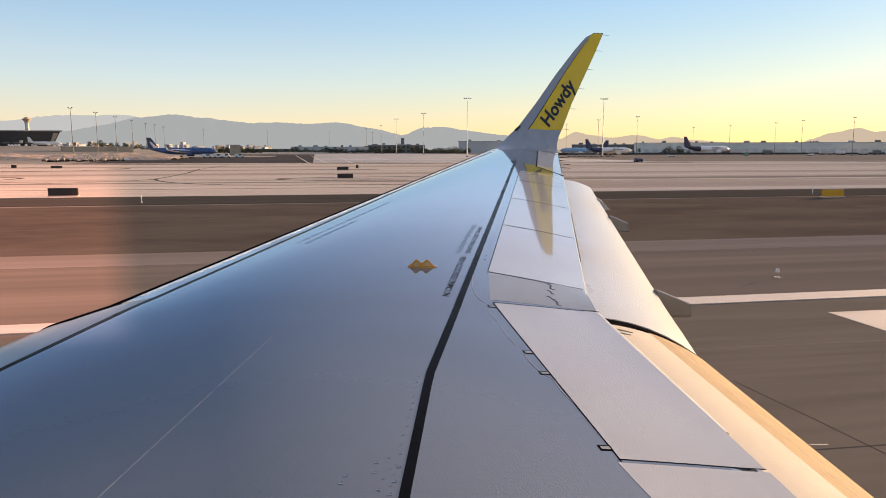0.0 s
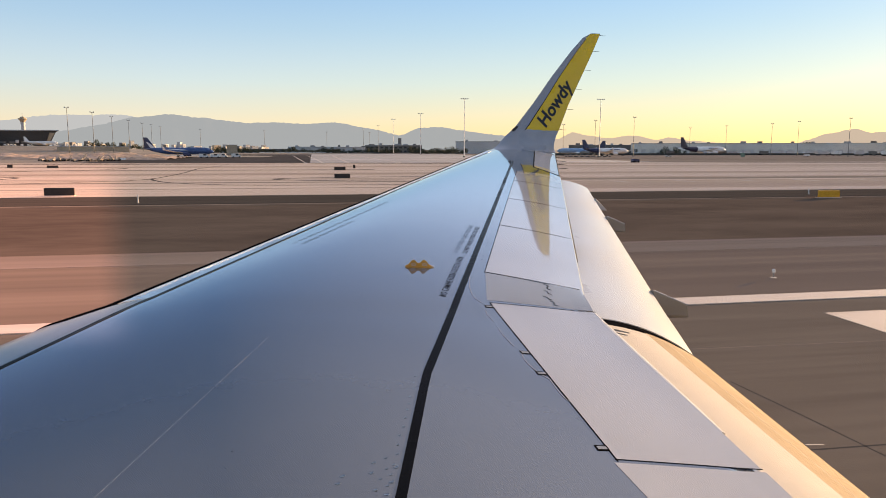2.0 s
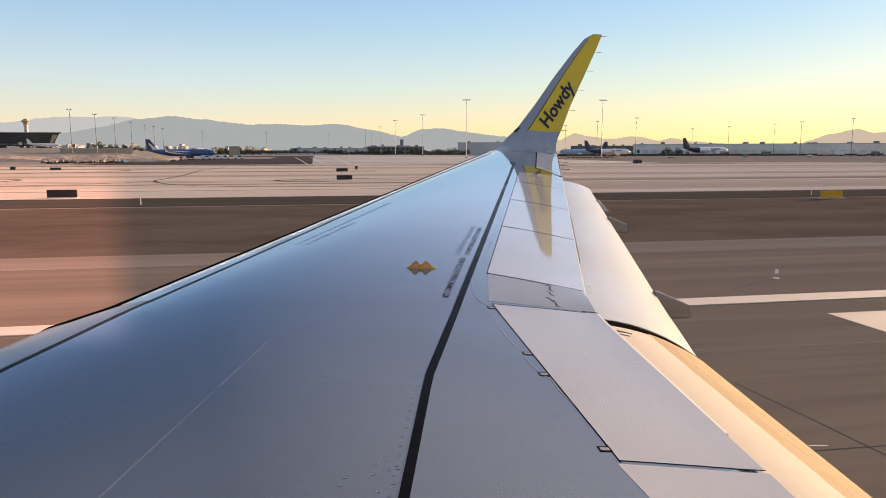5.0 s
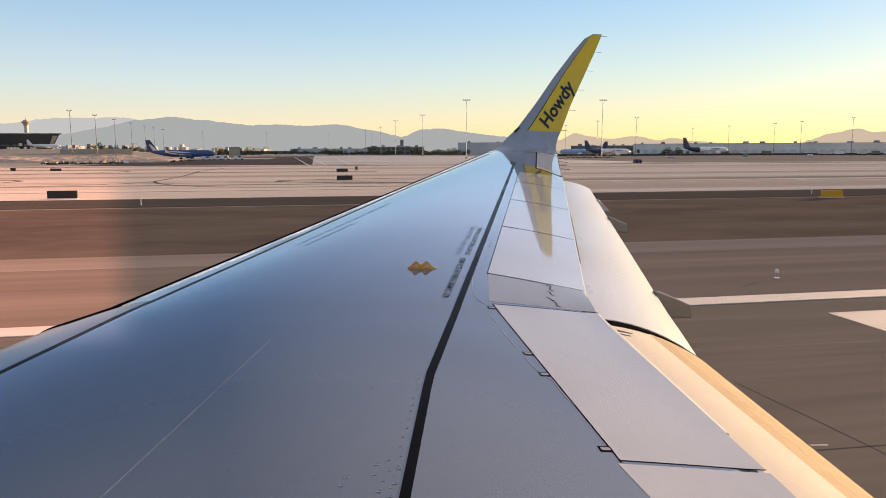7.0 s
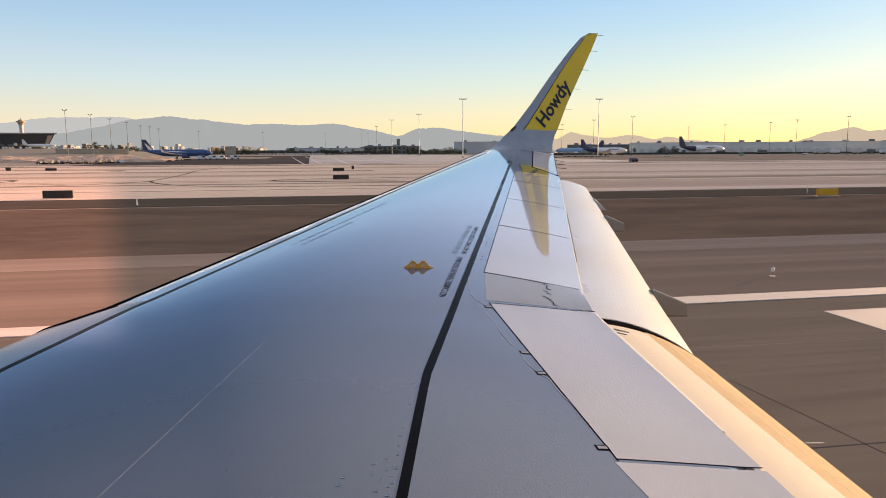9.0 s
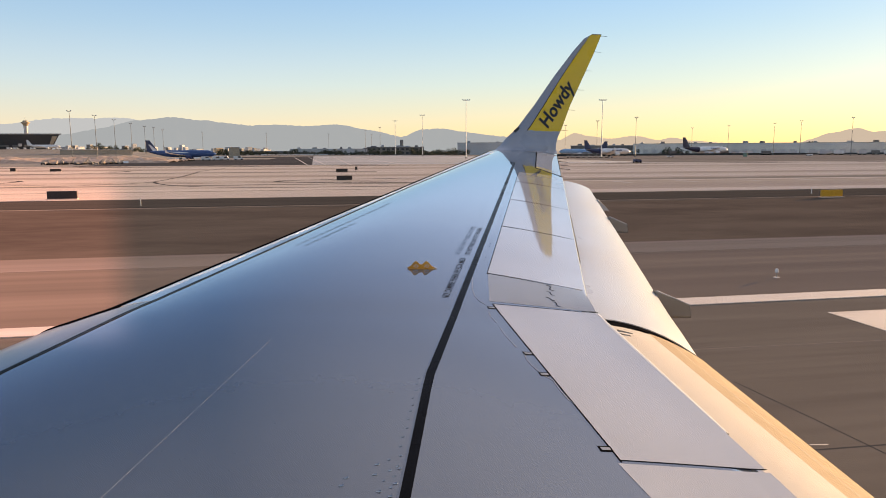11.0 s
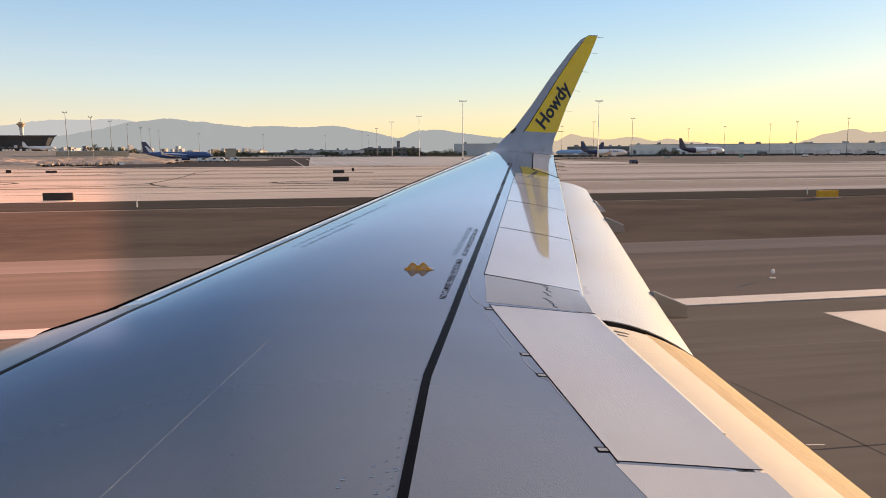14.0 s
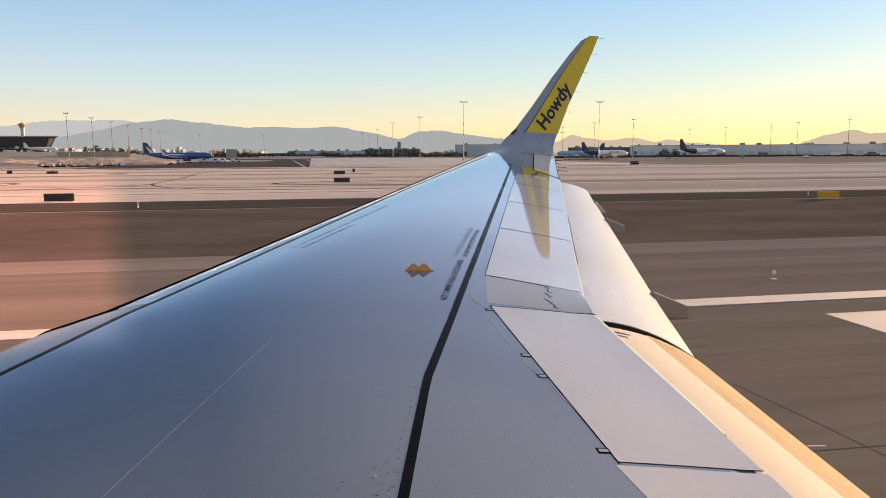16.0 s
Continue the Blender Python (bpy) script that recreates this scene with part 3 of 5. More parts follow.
def lettering(text, place, material, parent, label, bold=0.0):
    """Flat letters whose plane point (s, t), with s in 0..1 along the text, is laid by place(s, t)."""
    vs, fs = letters(text, bold, 1.0 if bold > 0.03 else 1.14)
    w = max(v.x for v in vs)
    bm = bmesh.new()
    bv = [bm.verts.new(place(v.x / w, v.y)) for v in vs]
    for f in fs:
        try:
            bm.faces.new([bv[i] for i in f])
        except ValueError:
            pass
    me = bpy.data.meshes.new("lettering")
    bm.to_mesh(me)
    bm.free()
    me.materials.append(material)
    ob = new("lettering", me)
    ob.parent = parent
    ob["label"] = label
    return ob


def along(p, q, height, up=0.0009):
    d = Vector((q[0] - p[0], q[1] - p[1]))
    n = Vector((-d.y, d.x)).normalized()
    return lambda s, t: on(p[0] + d.x * s + n.x * t * height, p[1] + d.y * s + n.y * t * height, up)


lettering("NO CAMINE FUERA DE ESTA AREA", along((4.71, -0.896), (5.78, -1.254), 0.070), letter_grey, wing, "dark stencilled walkway warning", bold=0.010)
lettering("DO NOT WALK OUTSIDE THIS AREA", along((5.905, -1.312), (6.981, -1.684), 0.062), faded_letter, wing, "worn dark stencilled walkway warning", bold=0.005)


def bars(p, q, height, n, seed, parent):
    """A row of upright bars, one a letter, for stencilled words too faint to read."""
    rnd = random.Random(seed)
    put = along(p, q, height)
    word = rnd.randint(3, 7)
    for k in range(n):
        word -= 1
        if word < 0:
            word = rnd.randint(3, 7)
            continue
        a, e = k / n, (k + rnd.uniform(0.30, 0.45)) / n
        bm = bmesh.new()
        loft(bm, [[put(x, 0.02), put(x, 0.70), put(x, 0.70) - Vector((0, 0, 0.0006)), put(x, 0.02) - Vector((0, 0, 0.0006))] for x in (a, (a + e) / 2, e)])
        part("stencil_bar", bm, faded_grey, parent)


bars((5.90, -1.225), (7.05, -1.64), 0.066, 46, 1, wing)
bars((6.17, 0.165), (8.26, -0.885), 0.052, 84, 2, wing)
bars((6.13, 0.085), (7.12, -0.415), 0.052, 44, 3, wing)


def wl_text(s, t):
    b = Vector((-5.29, 5.18)).lerp(Vector((-6.02, 6.16)), s) + Vector((0.22, 0.215)) * (t / 0.73)
    y, z = b
    for a, c in zip(WL, WL[1:]):
        if z <= c[3]:
            break
    k = (z - a[3]) / (c[3] - a[3])
    y0, y1 = a[1] + (c[1] - a[1]) * k, a[2] + (c[2] - a[2]) * k
    return wl_at(z, (y0 - y) / (y0 - y1), 0.008)


lettering("Howdy", wl_text, black_paint, winglet, "bold black word on the yellow face", bold=0.032)

# ---- fuselage and gear behind the camera ----
AX, AZ, RAD = -1.78, 4.35, 2.03
bm = bmesh.new()
hull = [(-19, 0.12, 1.3), (-17, 0.32, 1.1), (-13, 0.66, 0.55), (-9, 0.93, 0.1), (-6, 1, 0), (-2, 1, 0), (-0.6, 1, 0), (-0.34, 1, 0), (0.16, 1, 0), (0.6, 1, 0), (2, 1, 0), (8, 1, 0), (12, 1, 0), (14, 0.9, -0.1), (15.6, 0.62, -0.35), (16.4, 0.28, -0.5), (16.6, 0.08, -0.55)]
angs = [radians(a) for a in (0, 3, 18, 30, 42, 54, 66, 78, 90, 102, 114, 126, 138, 150, 162, 174, 186, 198, 210, 222, 234, 246, 258, 270, 282, 294, 306, 318, 330, 342, 352)]
vs = [[bm.verts.new((AX + RAD * k * math.cos(a), y, AZ + rise + RAD * k * math.sin(a))) for a in angs] for y, k, rise in hull]
for i in range(len(hull) - 1):
    for j in range(len(angs)):
        if hull[i][0] == -0.34 and j == 1:
            continue
        bm.faces.new((vs[i][j], vs[i][(j + 1) % len(angs)], vs[i + 1][(j + 1) % len(angs)], vs[i + 1][j]))
bm.faces.new(vs[0])
bm.faces.new(vs[-1][::-1])
part("fuselage", bm, fuselage_white, plane, "rounded fuselage side with a cabin window opening", smooth=True)
bm = bmesh.new()
tube(bm, (2.0, -0.9, 3.2), (2.0, -0.9, 0.55), 0.11, 0.11, 12)
gear = part("landing_gear", bm, steel, plane, "steel main landing gear leg")
for x in (1.62, 2.12):
    part("wheel", tube(bmesh.new(), (x, -0.9, 0.58), (x + 0.36, -0.9, 0.58), 0.55, 0.55, 24), rubber, gear, "black tyre")

# cabin window pane: a strip of warm light painted into its tint, grey elsewhere
m = bpy.data.materials.new("painted_strip_window_pane")
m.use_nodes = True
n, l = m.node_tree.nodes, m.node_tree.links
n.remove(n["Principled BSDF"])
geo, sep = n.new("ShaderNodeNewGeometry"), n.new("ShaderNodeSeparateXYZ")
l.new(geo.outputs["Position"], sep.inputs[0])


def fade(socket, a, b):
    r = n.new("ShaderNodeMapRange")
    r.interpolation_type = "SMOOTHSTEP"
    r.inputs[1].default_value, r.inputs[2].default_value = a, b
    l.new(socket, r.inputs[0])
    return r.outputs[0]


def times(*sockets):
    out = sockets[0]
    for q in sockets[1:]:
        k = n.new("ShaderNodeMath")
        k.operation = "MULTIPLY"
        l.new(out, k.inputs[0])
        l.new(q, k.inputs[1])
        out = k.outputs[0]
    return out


# mask of the painted warm light strip
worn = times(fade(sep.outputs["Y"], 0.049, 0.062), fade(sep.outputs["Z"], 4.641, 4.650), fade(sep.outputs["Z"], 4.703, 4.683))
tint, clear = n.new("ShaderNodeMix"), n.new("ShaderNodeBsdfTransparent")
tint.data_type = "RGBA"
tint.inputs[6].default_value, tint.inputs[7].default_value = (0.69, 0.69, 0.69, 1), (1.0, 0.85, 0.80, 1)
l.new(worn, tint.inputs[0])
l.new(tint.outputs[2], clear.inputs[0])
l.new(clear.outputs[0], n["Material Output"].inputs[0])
pane = part("window_pane", boxm(0.209, 0.211, -0.36, 0.18, 4.44, 5.0), m, plane, "cabin window pane, greyed all over, with a painted strip of warm light")
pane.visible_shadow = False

# ---- ground ----
asphalt = surface("runway_asphalt", (0.207, 0.173, 0.143), 0.8, vary=0.12, scale=0.5, fine=2.5, spec=0.0, stretch=(1.0, 0.05, 1), second=(0.168, 0.140, 0.117))
shoulder_mat = surface("shoulder_asphalt", (0.290, 0.218, 0.173), 0.85, vary=0.09, scale=0.45, fine=1.6, spec=0.0, stretch=(1.0, 0.02, 1), second=(0.212, 0.162, 0.130), matte=0.35)
lane_mat = surface("worn_lane_asphalt", (0.335, 0.258, 0.212), 0.85, vary=0.08, scale=0.35, fine=1.6, spec=0.0, stretch=(1.0, 0.02, 1), second=(0.285, 0.22, 0.18), matte=0.45)
infield_mat = surface("infield_gravel", (0.150, 0.117, 0.094), 0.9, vary=0.09, scale=0.22, fine=1.3, spec=0.0, stretch=(1.0, 0.40, 1), second=(0.106, 0.082, 0.067))
concrete = surface("taxiway_concrete", (0.87, 0.66, 0.515), 0.8, vary=0.10, scale=0.12, fine=0.5, spec=0.0, stretch=(1.0, 0.03, 1), second=(0.68, 0.51, 0.395), matte=0.6)
# for weathered lanes, and for the sunward side's dimmer light put into colour
worn_dimmed_concrete = surface("worn_dimmed_taxiway_concrete", (0.66, 0.485, 0.37), 0.8, vary=0.10, scale=0.1, fine=0.4, spec=0.0, stretch=(1.0, 0.03, 1), second=(0.50, 0.37, 0.285), matte=0.5)
concrete_far = surface("apron_concrete", (0.42, 0.322, 0.247), 0.85, vary=0.10, scale=0.06, fine=0.2, spec=0.0, stretch=(1.0, 0.06, 1), second=(0.28, 0.22, 0.175), matte=0.45)
dark_strip = surface("dark_asphalt_strip", (0.100, 0.086, 0.074), 0.85, vary=0.10, scale=0.2, fine=1, stretch=(1, 0.03, 1), spec=0.0)
apron_dark = surface("dark_apron_asphalt", (0.11, 0.10, 0.096), 0.85, spec=0.0, vary=0.12, scale=0.03, fine=0.2)
line_white = surface("worn_white_marking", (0.76, 0.62, 0.51), 0.6, vary=0.08, scale=0.8, fine=6, stretch=(1, 0.1, 1), second=(0.62, 0.51, 0.43))
line_dark = surface("dark_tyre_marking", (0.13, 0.11, 0.095), 0.9, vary=0.15, scale=0.5, fine=4, spec=0.0)
desert = surface("desert_ground", (0.31, 0.245, 0.19), 0.95, vary=0.15, scale=0.01, fine=0.08, second=(0.24, 0.19, 0.15), matte=0.4)
sand = surface("sandy_earth", (0.70, 0.47, 0.33), 0.95, vary=0.22, scale=0.12, fine=0.6, second=(0.34, 0.225, 0.16), matte=0.3)
grey_field = surface("pale_graded_field", (0.46, 0.43, 0.43), 0.95, vary=0.12, scale=0.02, fine=0.15, stretch=(1, 0.3, 1), second=(0.24, 0.22, 0.22), matte=0.3)


def smooth(a, b, x):
    t = min(max((x - a) / (b - a), 0.0), 1.0)
    return t * t * (3 - 2 * t)


def lie(x, y):
    """Height of the land: flat but for a rise towards the far terminal."""
    return 7.5 * smooth(430, 640, x) * smooth(0.16, 0.30, y / max(x, 1.0))


def land(x0, x1, y0, y1, nx, ny, up, fall=0.0):
    bm = bmesh.new()
    vs = [[bm.verts.new((x0 + (x1 - x0) * i / nx, y0 + (y1 - y0) * j / ny, lie(x0 + (x1 - x0) * i / nx, y0 + (y1 - y0) * j / ny) + up)) for j in range(ny + 1)] for i in range(nx + 1)]
    for i in range(nx):
        for j in range(ny):
            bm.faces.new((vs[i][j], vs[i + 1][j], vs[i + 1][j + 1], vs[i][j + 1]))
    return bm


def strip(name, x0, x1, up, material, label, y0=-1600, y1=1600):
    return tagged(part(name, boxm(x0, x1, y0, y1, -0.3, up), material), label, "ground", kind="structure")


tagged(part("ground", land(-4600, 4600, -4600, 4600, 92, 92, -0.05), desert), "dry brown desert ground of the airfield", "ground", kind="structure")
strip("runway", -40, 19.2, 0.0, asphalt, "dark grooved asphalt runway")
strip("shoulder", 19.2, 33.2, 0.012, shoulder_mat, "brown weathered asphalt runway shoulder")
strip("infield", 33.2, 62.9, -0.012, infield_mat, "dark brown gravel infield")
strip("infield_edge", 62.9, 73.5, 0.008, dark_strip, "dark asphalt strip along the infield")
strip("taxiway", 73.5, 244.0, 0.02, concrete, "pale sunlit concrete taxiway")
strip("edge_line", 19.05, 20.0, 0.024, line_white, "worn white runway edge line")
strip("shoulder_edge", 29.6, 33.0, 0.020, lane_mat, "paler worn outer lane of the shoulder")
strip("edge_line", 61.4, 61.9, 0.012, concrete_far, "faint pale line along the infield")
strip("taxiway_joint", 100.5, 103.0, 0.026, concrete_far, "dark seam across the taxiway", y0=-14)
strip("taxiway_joint", 112.0, 114.0, 0.026, worn_dimmed_concrete, "grey seam along the taxiway")
strip("taxiway_joint", 130.0, 141.0, 0.026, worn_dimmed_concrete, "weathered grey lane of the taxiway")
strip("taxiway_joint", 160.0, 165.0, 0.026, concrete_far, "dark seam along the taxiway", y0=-14)
strip("taxiway_joint", 185.0, 200.0, 0.026, worn_dimmed_concrete, "weathered grey lane of the taxiway")
strip("taxiway_joint", 86.0, 86.7, 0.034, concrete_far, "thin dark seam along the taxiway", y0=-14)
strip("taxiway_joint", 108.0, 109.0, 0.034, concrete_far, "thin dark seam along the taxiway", y0=-14)
# browner strip paints in how dim the concrete looks towards the sun
strip("taxiway_joint", 80.0, 100.5, 0.028, worn_dimmed_concrete, "sunward side of the taxiway, its dimmer light painted brown", y1=-30)
strip("taxiway_joint", 103.5, 110.5, 0.030, concrete_far, "dark worn lane of the taxiway", y1=-30)
strip("taxiway_joint", 226.0, 232.0, 0.026, dark_strip, "dark edge of the far taxiway")
tagged(part("runway_marking", boxm(-4.0, 17.41, -60, -14.53, -0.05, 0.006), line_white), "broad pale painted block on the runway asphalt", "marking", kind="structure")
tagged(part("apron", boxm(244, 640, 1, 78, -0.3, 0.05), apron_dark), "dark grey asphalt parking apron", "apron", kind="structure")
tagged(part("apron", boxm(244, 700, -700, -128, -0.3, 0.03), concrete_far), "brown concrete cargo apron", "apron", kind="structure")
tagged(part("field", boxm(246, 700, -128, 1, -0.3, 0.06), grey_field), "pale bare graded field beside the apron", "field", kind="structure")


def curve_band(points, width, up, material, name, label):
    bm = bmesh.new()
    rows = []
    for i, p in enumerate(points):
        a, b = Vector(points[max(0, i - 1)]), Vector(points[min(len(points) - 1, i + 1)])
        d = (b - a).normalized()
        n = Vector((-d.y, d.x)) * width / 2
        rows.append([(p[0] + n.x, p[1] + n.y, up), (p[0] - n.x, p[1] - n.y, up), (p[0] - n.x, p[1] - n.y, up - 0.02), (p[0] + n.x, p[1] + n.y, up - 0.02)])
    return tagged(part(name, loft(bm, rows), material), label, "marking", kind="structure")


def bend(p, c, q, n=18):
    return [tuple((1 - t) ** 2 * a + 2 * t * (1 - t) * b + t * t * e for a, b, e in zip(p, c, q)) for t in [k / n for k in range(n + 1)]]


GUIDE = "dark curved taxiway guide line"
curve_band(bend((116.6, 25.0), (102, 27), (101.5, 52)) + [(101, 82)], 0.5, 0.034, line_dark, "taxi_line", GUIDE)
curve_band(bend((116.6, 25.0), (96, 21), (93.5, 4)) + [(92, -24)], 0.5, 0.036, line_dark, "taxi_line", GUIDE)
curve_band(bend((116.6, 25.0), (140, 24), (172.7, 27)) + [(205, 25)], 0.4, 0.038, line_dark, "taxi_line", GUIDE)
curve_band(bend((121, -34), (119, 6), (113, 6.1)) + bend((113, 6.1), (104, 5), (101.5, -30))[1:], 0.9, 0.040, line_dark, "taxi_line", GUIDE)
curve_band(bend((133, 84), (131, 47), (122, 46.7)) + bend((122, 46.7), (109, 46), (106, 66))[1:], 0.9, 0.038, line_dark, "taxi_line", GUIDE)
curve_band(bend((150, 82), (160, 46), (178.5, 43.9)) + bend((178.5, 43.9), (188, 46), (198, 90))[1:], 0.9, 0.040, line_dark, "taxi_line", GUIDE)
for k in range(12):
    y = -44 - 10.3 * k
    curve_band([(98.7, y), (96.4, y - 0.4), (94.2, y - 0.8)], 0.6, 0.050, line_white, "dash", "short white painted taxiway dash")
for p, q in (((528, 14.5), (226, 1.8)), ((521, 4.0), (232.6, -3.7)), ((521, -14.0), (238, -12)), ((540, -30), (240, -30))):
    curve_band([p, tuple((a + b) / 2 for a, b in zip(p, q)), q], 0.5, 0.085, line_white, "boundary_line", "pale painted boundary line beside the apron")
for points, width in (([(12.4, -8.3), (10.4, -8.5), (8.4, -8.65), (6.0, -8.8)], 0.03), ([(9.25, -5.0), (9.2, -7.5), (9.16, -9.0), (9.1, -14.0)], 0.045), ([(9.3, 40), (9.25, 4)], 0.045)):
    curve_band(points, width, 0.0012, apron_dark, "pavement_joint", "dark sealed joint in the runway asphalt")
curve_band([(14.75, 60), (14.7, 10), (14.69, -8.85), (14.52, -13.9), (14.5, -60)], 0.04, 0.0012, lane_mat, "pavement_joint", "faint pale joint in the runway asphalt")
curve_band([(9.39, -7.69), (9.34, -7.98)], 0.035, 0.0012, line_white, "paint_fleck", "pale paint fleck on the runway asphalt")

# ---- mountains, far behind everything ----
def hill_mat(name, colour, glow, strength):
    # near-black rock; the distance haze is put in as an even emitted colour
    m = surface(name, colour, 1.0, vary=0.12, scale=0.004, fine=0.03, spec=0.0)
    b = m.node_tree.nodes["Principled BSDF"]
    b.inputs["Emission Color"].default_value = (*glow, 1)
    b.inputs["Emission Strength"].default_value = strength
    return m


def ridge(name, dist, profile, material, label, seed, depth=500):
    """A range of hills from (bearing, elevation) of its crest."""
    bm = bmesh.new()
    rows = []
    b0, b1 = profile[0][0], profile[-1][0]
    n = 420
    for k in range(n + 1):
        b = b0 + (b1 - b0) * k / n
        for (p, e0), (q, e1) in zip(profile, profile[1:]):
            if q <= b <= p:
                break
        s = (b - p) / (q - p)
        s = s * s * (3 - 2 * s) * 0.5 + s * 0.5
        e = e0 + (e1 - e0) * s
        e += 0.045 * noise.noise(Vector((b * 1.3, seed, 0))) + 0.045 * noise.noise(Vector((b * 3.7, seed, 3))) + 0.035 * noise.noise(Vector((b * 9, seed, 7))) + 0.018 * noise.noise(Vector((b * 22, seed, 11)))
        r = radians(b)
        h = 4.7 + dist * math.tan(radians(max(e, 0.1)))
        row = []
        for j, (f, d) in enumerate(((0, -depth), (0.35, -0.62 * depth), (0.62, -0.36 * depth), (0.84, -0.15 * depth), (1.0, 0.0), (0.6, 0.5 * depth), (-0.05, depth))):
            w = 0.0 if j in (0, 4) else 9 * noise.noise(Vector((b * 1.1, j * 1.7, seed)))
            dd = dist + d + 60 * noise.noise(Vector((b * 0.9, j * 0.8, seed + 5))) * (j != 4)
            row.append((dd * math.cos(r), dd * math.sin(r), max(-5, h * f + w * (0 < j < 6) - 5 * (j in (0, 6)))))
        rows.append(row)
    loft(bm, rows, cap=False, closed=False)
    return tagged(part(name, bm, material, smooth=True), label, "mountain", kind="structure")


FAR_CREST = [(34, 0.8), (26.18, 1.36), (21.46, 1.95), (18.37, 2.39), (16.23, 2.43), (14.19, 2.51), (11.71, 2.17), (8.93, 1.77), (4, 1.0)]
MID_CREST = [(40, 0.5), (26.23, 0.71), (19.52, 0.97), (17.75, 1.29), (15.54, 1.72), (13.25, 2.31), (10.5, 2.6), (8.9, 2.41), (4.75, 2.01), (3.03, 2.1), (0.85, 1.98), (-1.82, 2.12), (-4.52, 1.67), (-7.01, 1.12),
             (-8.62, 1.71), (-10.46, 1.79), (-11.61, 1.56), (-15.04, 1.13), (-17.78, 0.85), (-19.8, 0.83), (-20.91, 1.36), (-22.24, 1.08), (-23.57, 0.89), (-25.72, 1.1), (-27.43, 0.73), (-28.27, 0.94),
             (-29.93, 0.67), (-33.15, 0.43), (-36.97, 0.4), (-38.04, 0.75), (-39.09, 1.14), (-40.81, 1.46), (-41.85, 1.17), (-42.77, 1.27), (-46.94, 0.79), (-60, 0.9)]
ridge("mountains_far", 4350, FAR_CREST, hill_mat("far_rock_haze_glow", (0.012, 0.012, 0.012), (0.31, 0.345, 0.37), 0.8), "pale hazy blue mountain range on the horizon", 2.0)
ridge("mountains", 3900, [p for p in MID_CREST if p[0] > -18], hill_mat("rock_haze_glow", (0.012, 0.012, 0.012), (0.225, 0.26, 0.285), 0.8), "hazy blue-grey mountain range on the horizon", 9.0)
ridge("mountains", 3900, [p for p in MID_CREST if p[0] < -17], hill_mat("sunward_rock_haze_glow", (0.008, 0.008, 0.008), (0.36, 0.315, 0.26), 0.8), "hazy tan mountain range below the low sun", 4.0)


def spot(bearing, dist, up=0.0, turn=0.0):
    """A place on the land by its bearing from outboard and its distance; turn is degrees about z, 0 facing along -y."""
    r = radians(bearing)
    x, y = dist * math.cos(r), dist * math.sin(r)
    return pose(x, y, lie(x, y) + up, 0, 0, turn - 90)


# ---- parked aircraft ----
def airfoil(root, c, t, span_dir, up_dir, back=Vector((-1, 0, 0))):
    pts = []
    for u, h in ((0, 0), (0.08, 0.6), (0.3, 1), (0.65, 0.7), (1, 0.05), (0.65, -0.5), (0.3, -0.7), (0.08, -0.45)):
        pts.append(root + back * (u * c) + up_dir * (h * t / 2))
    return pts


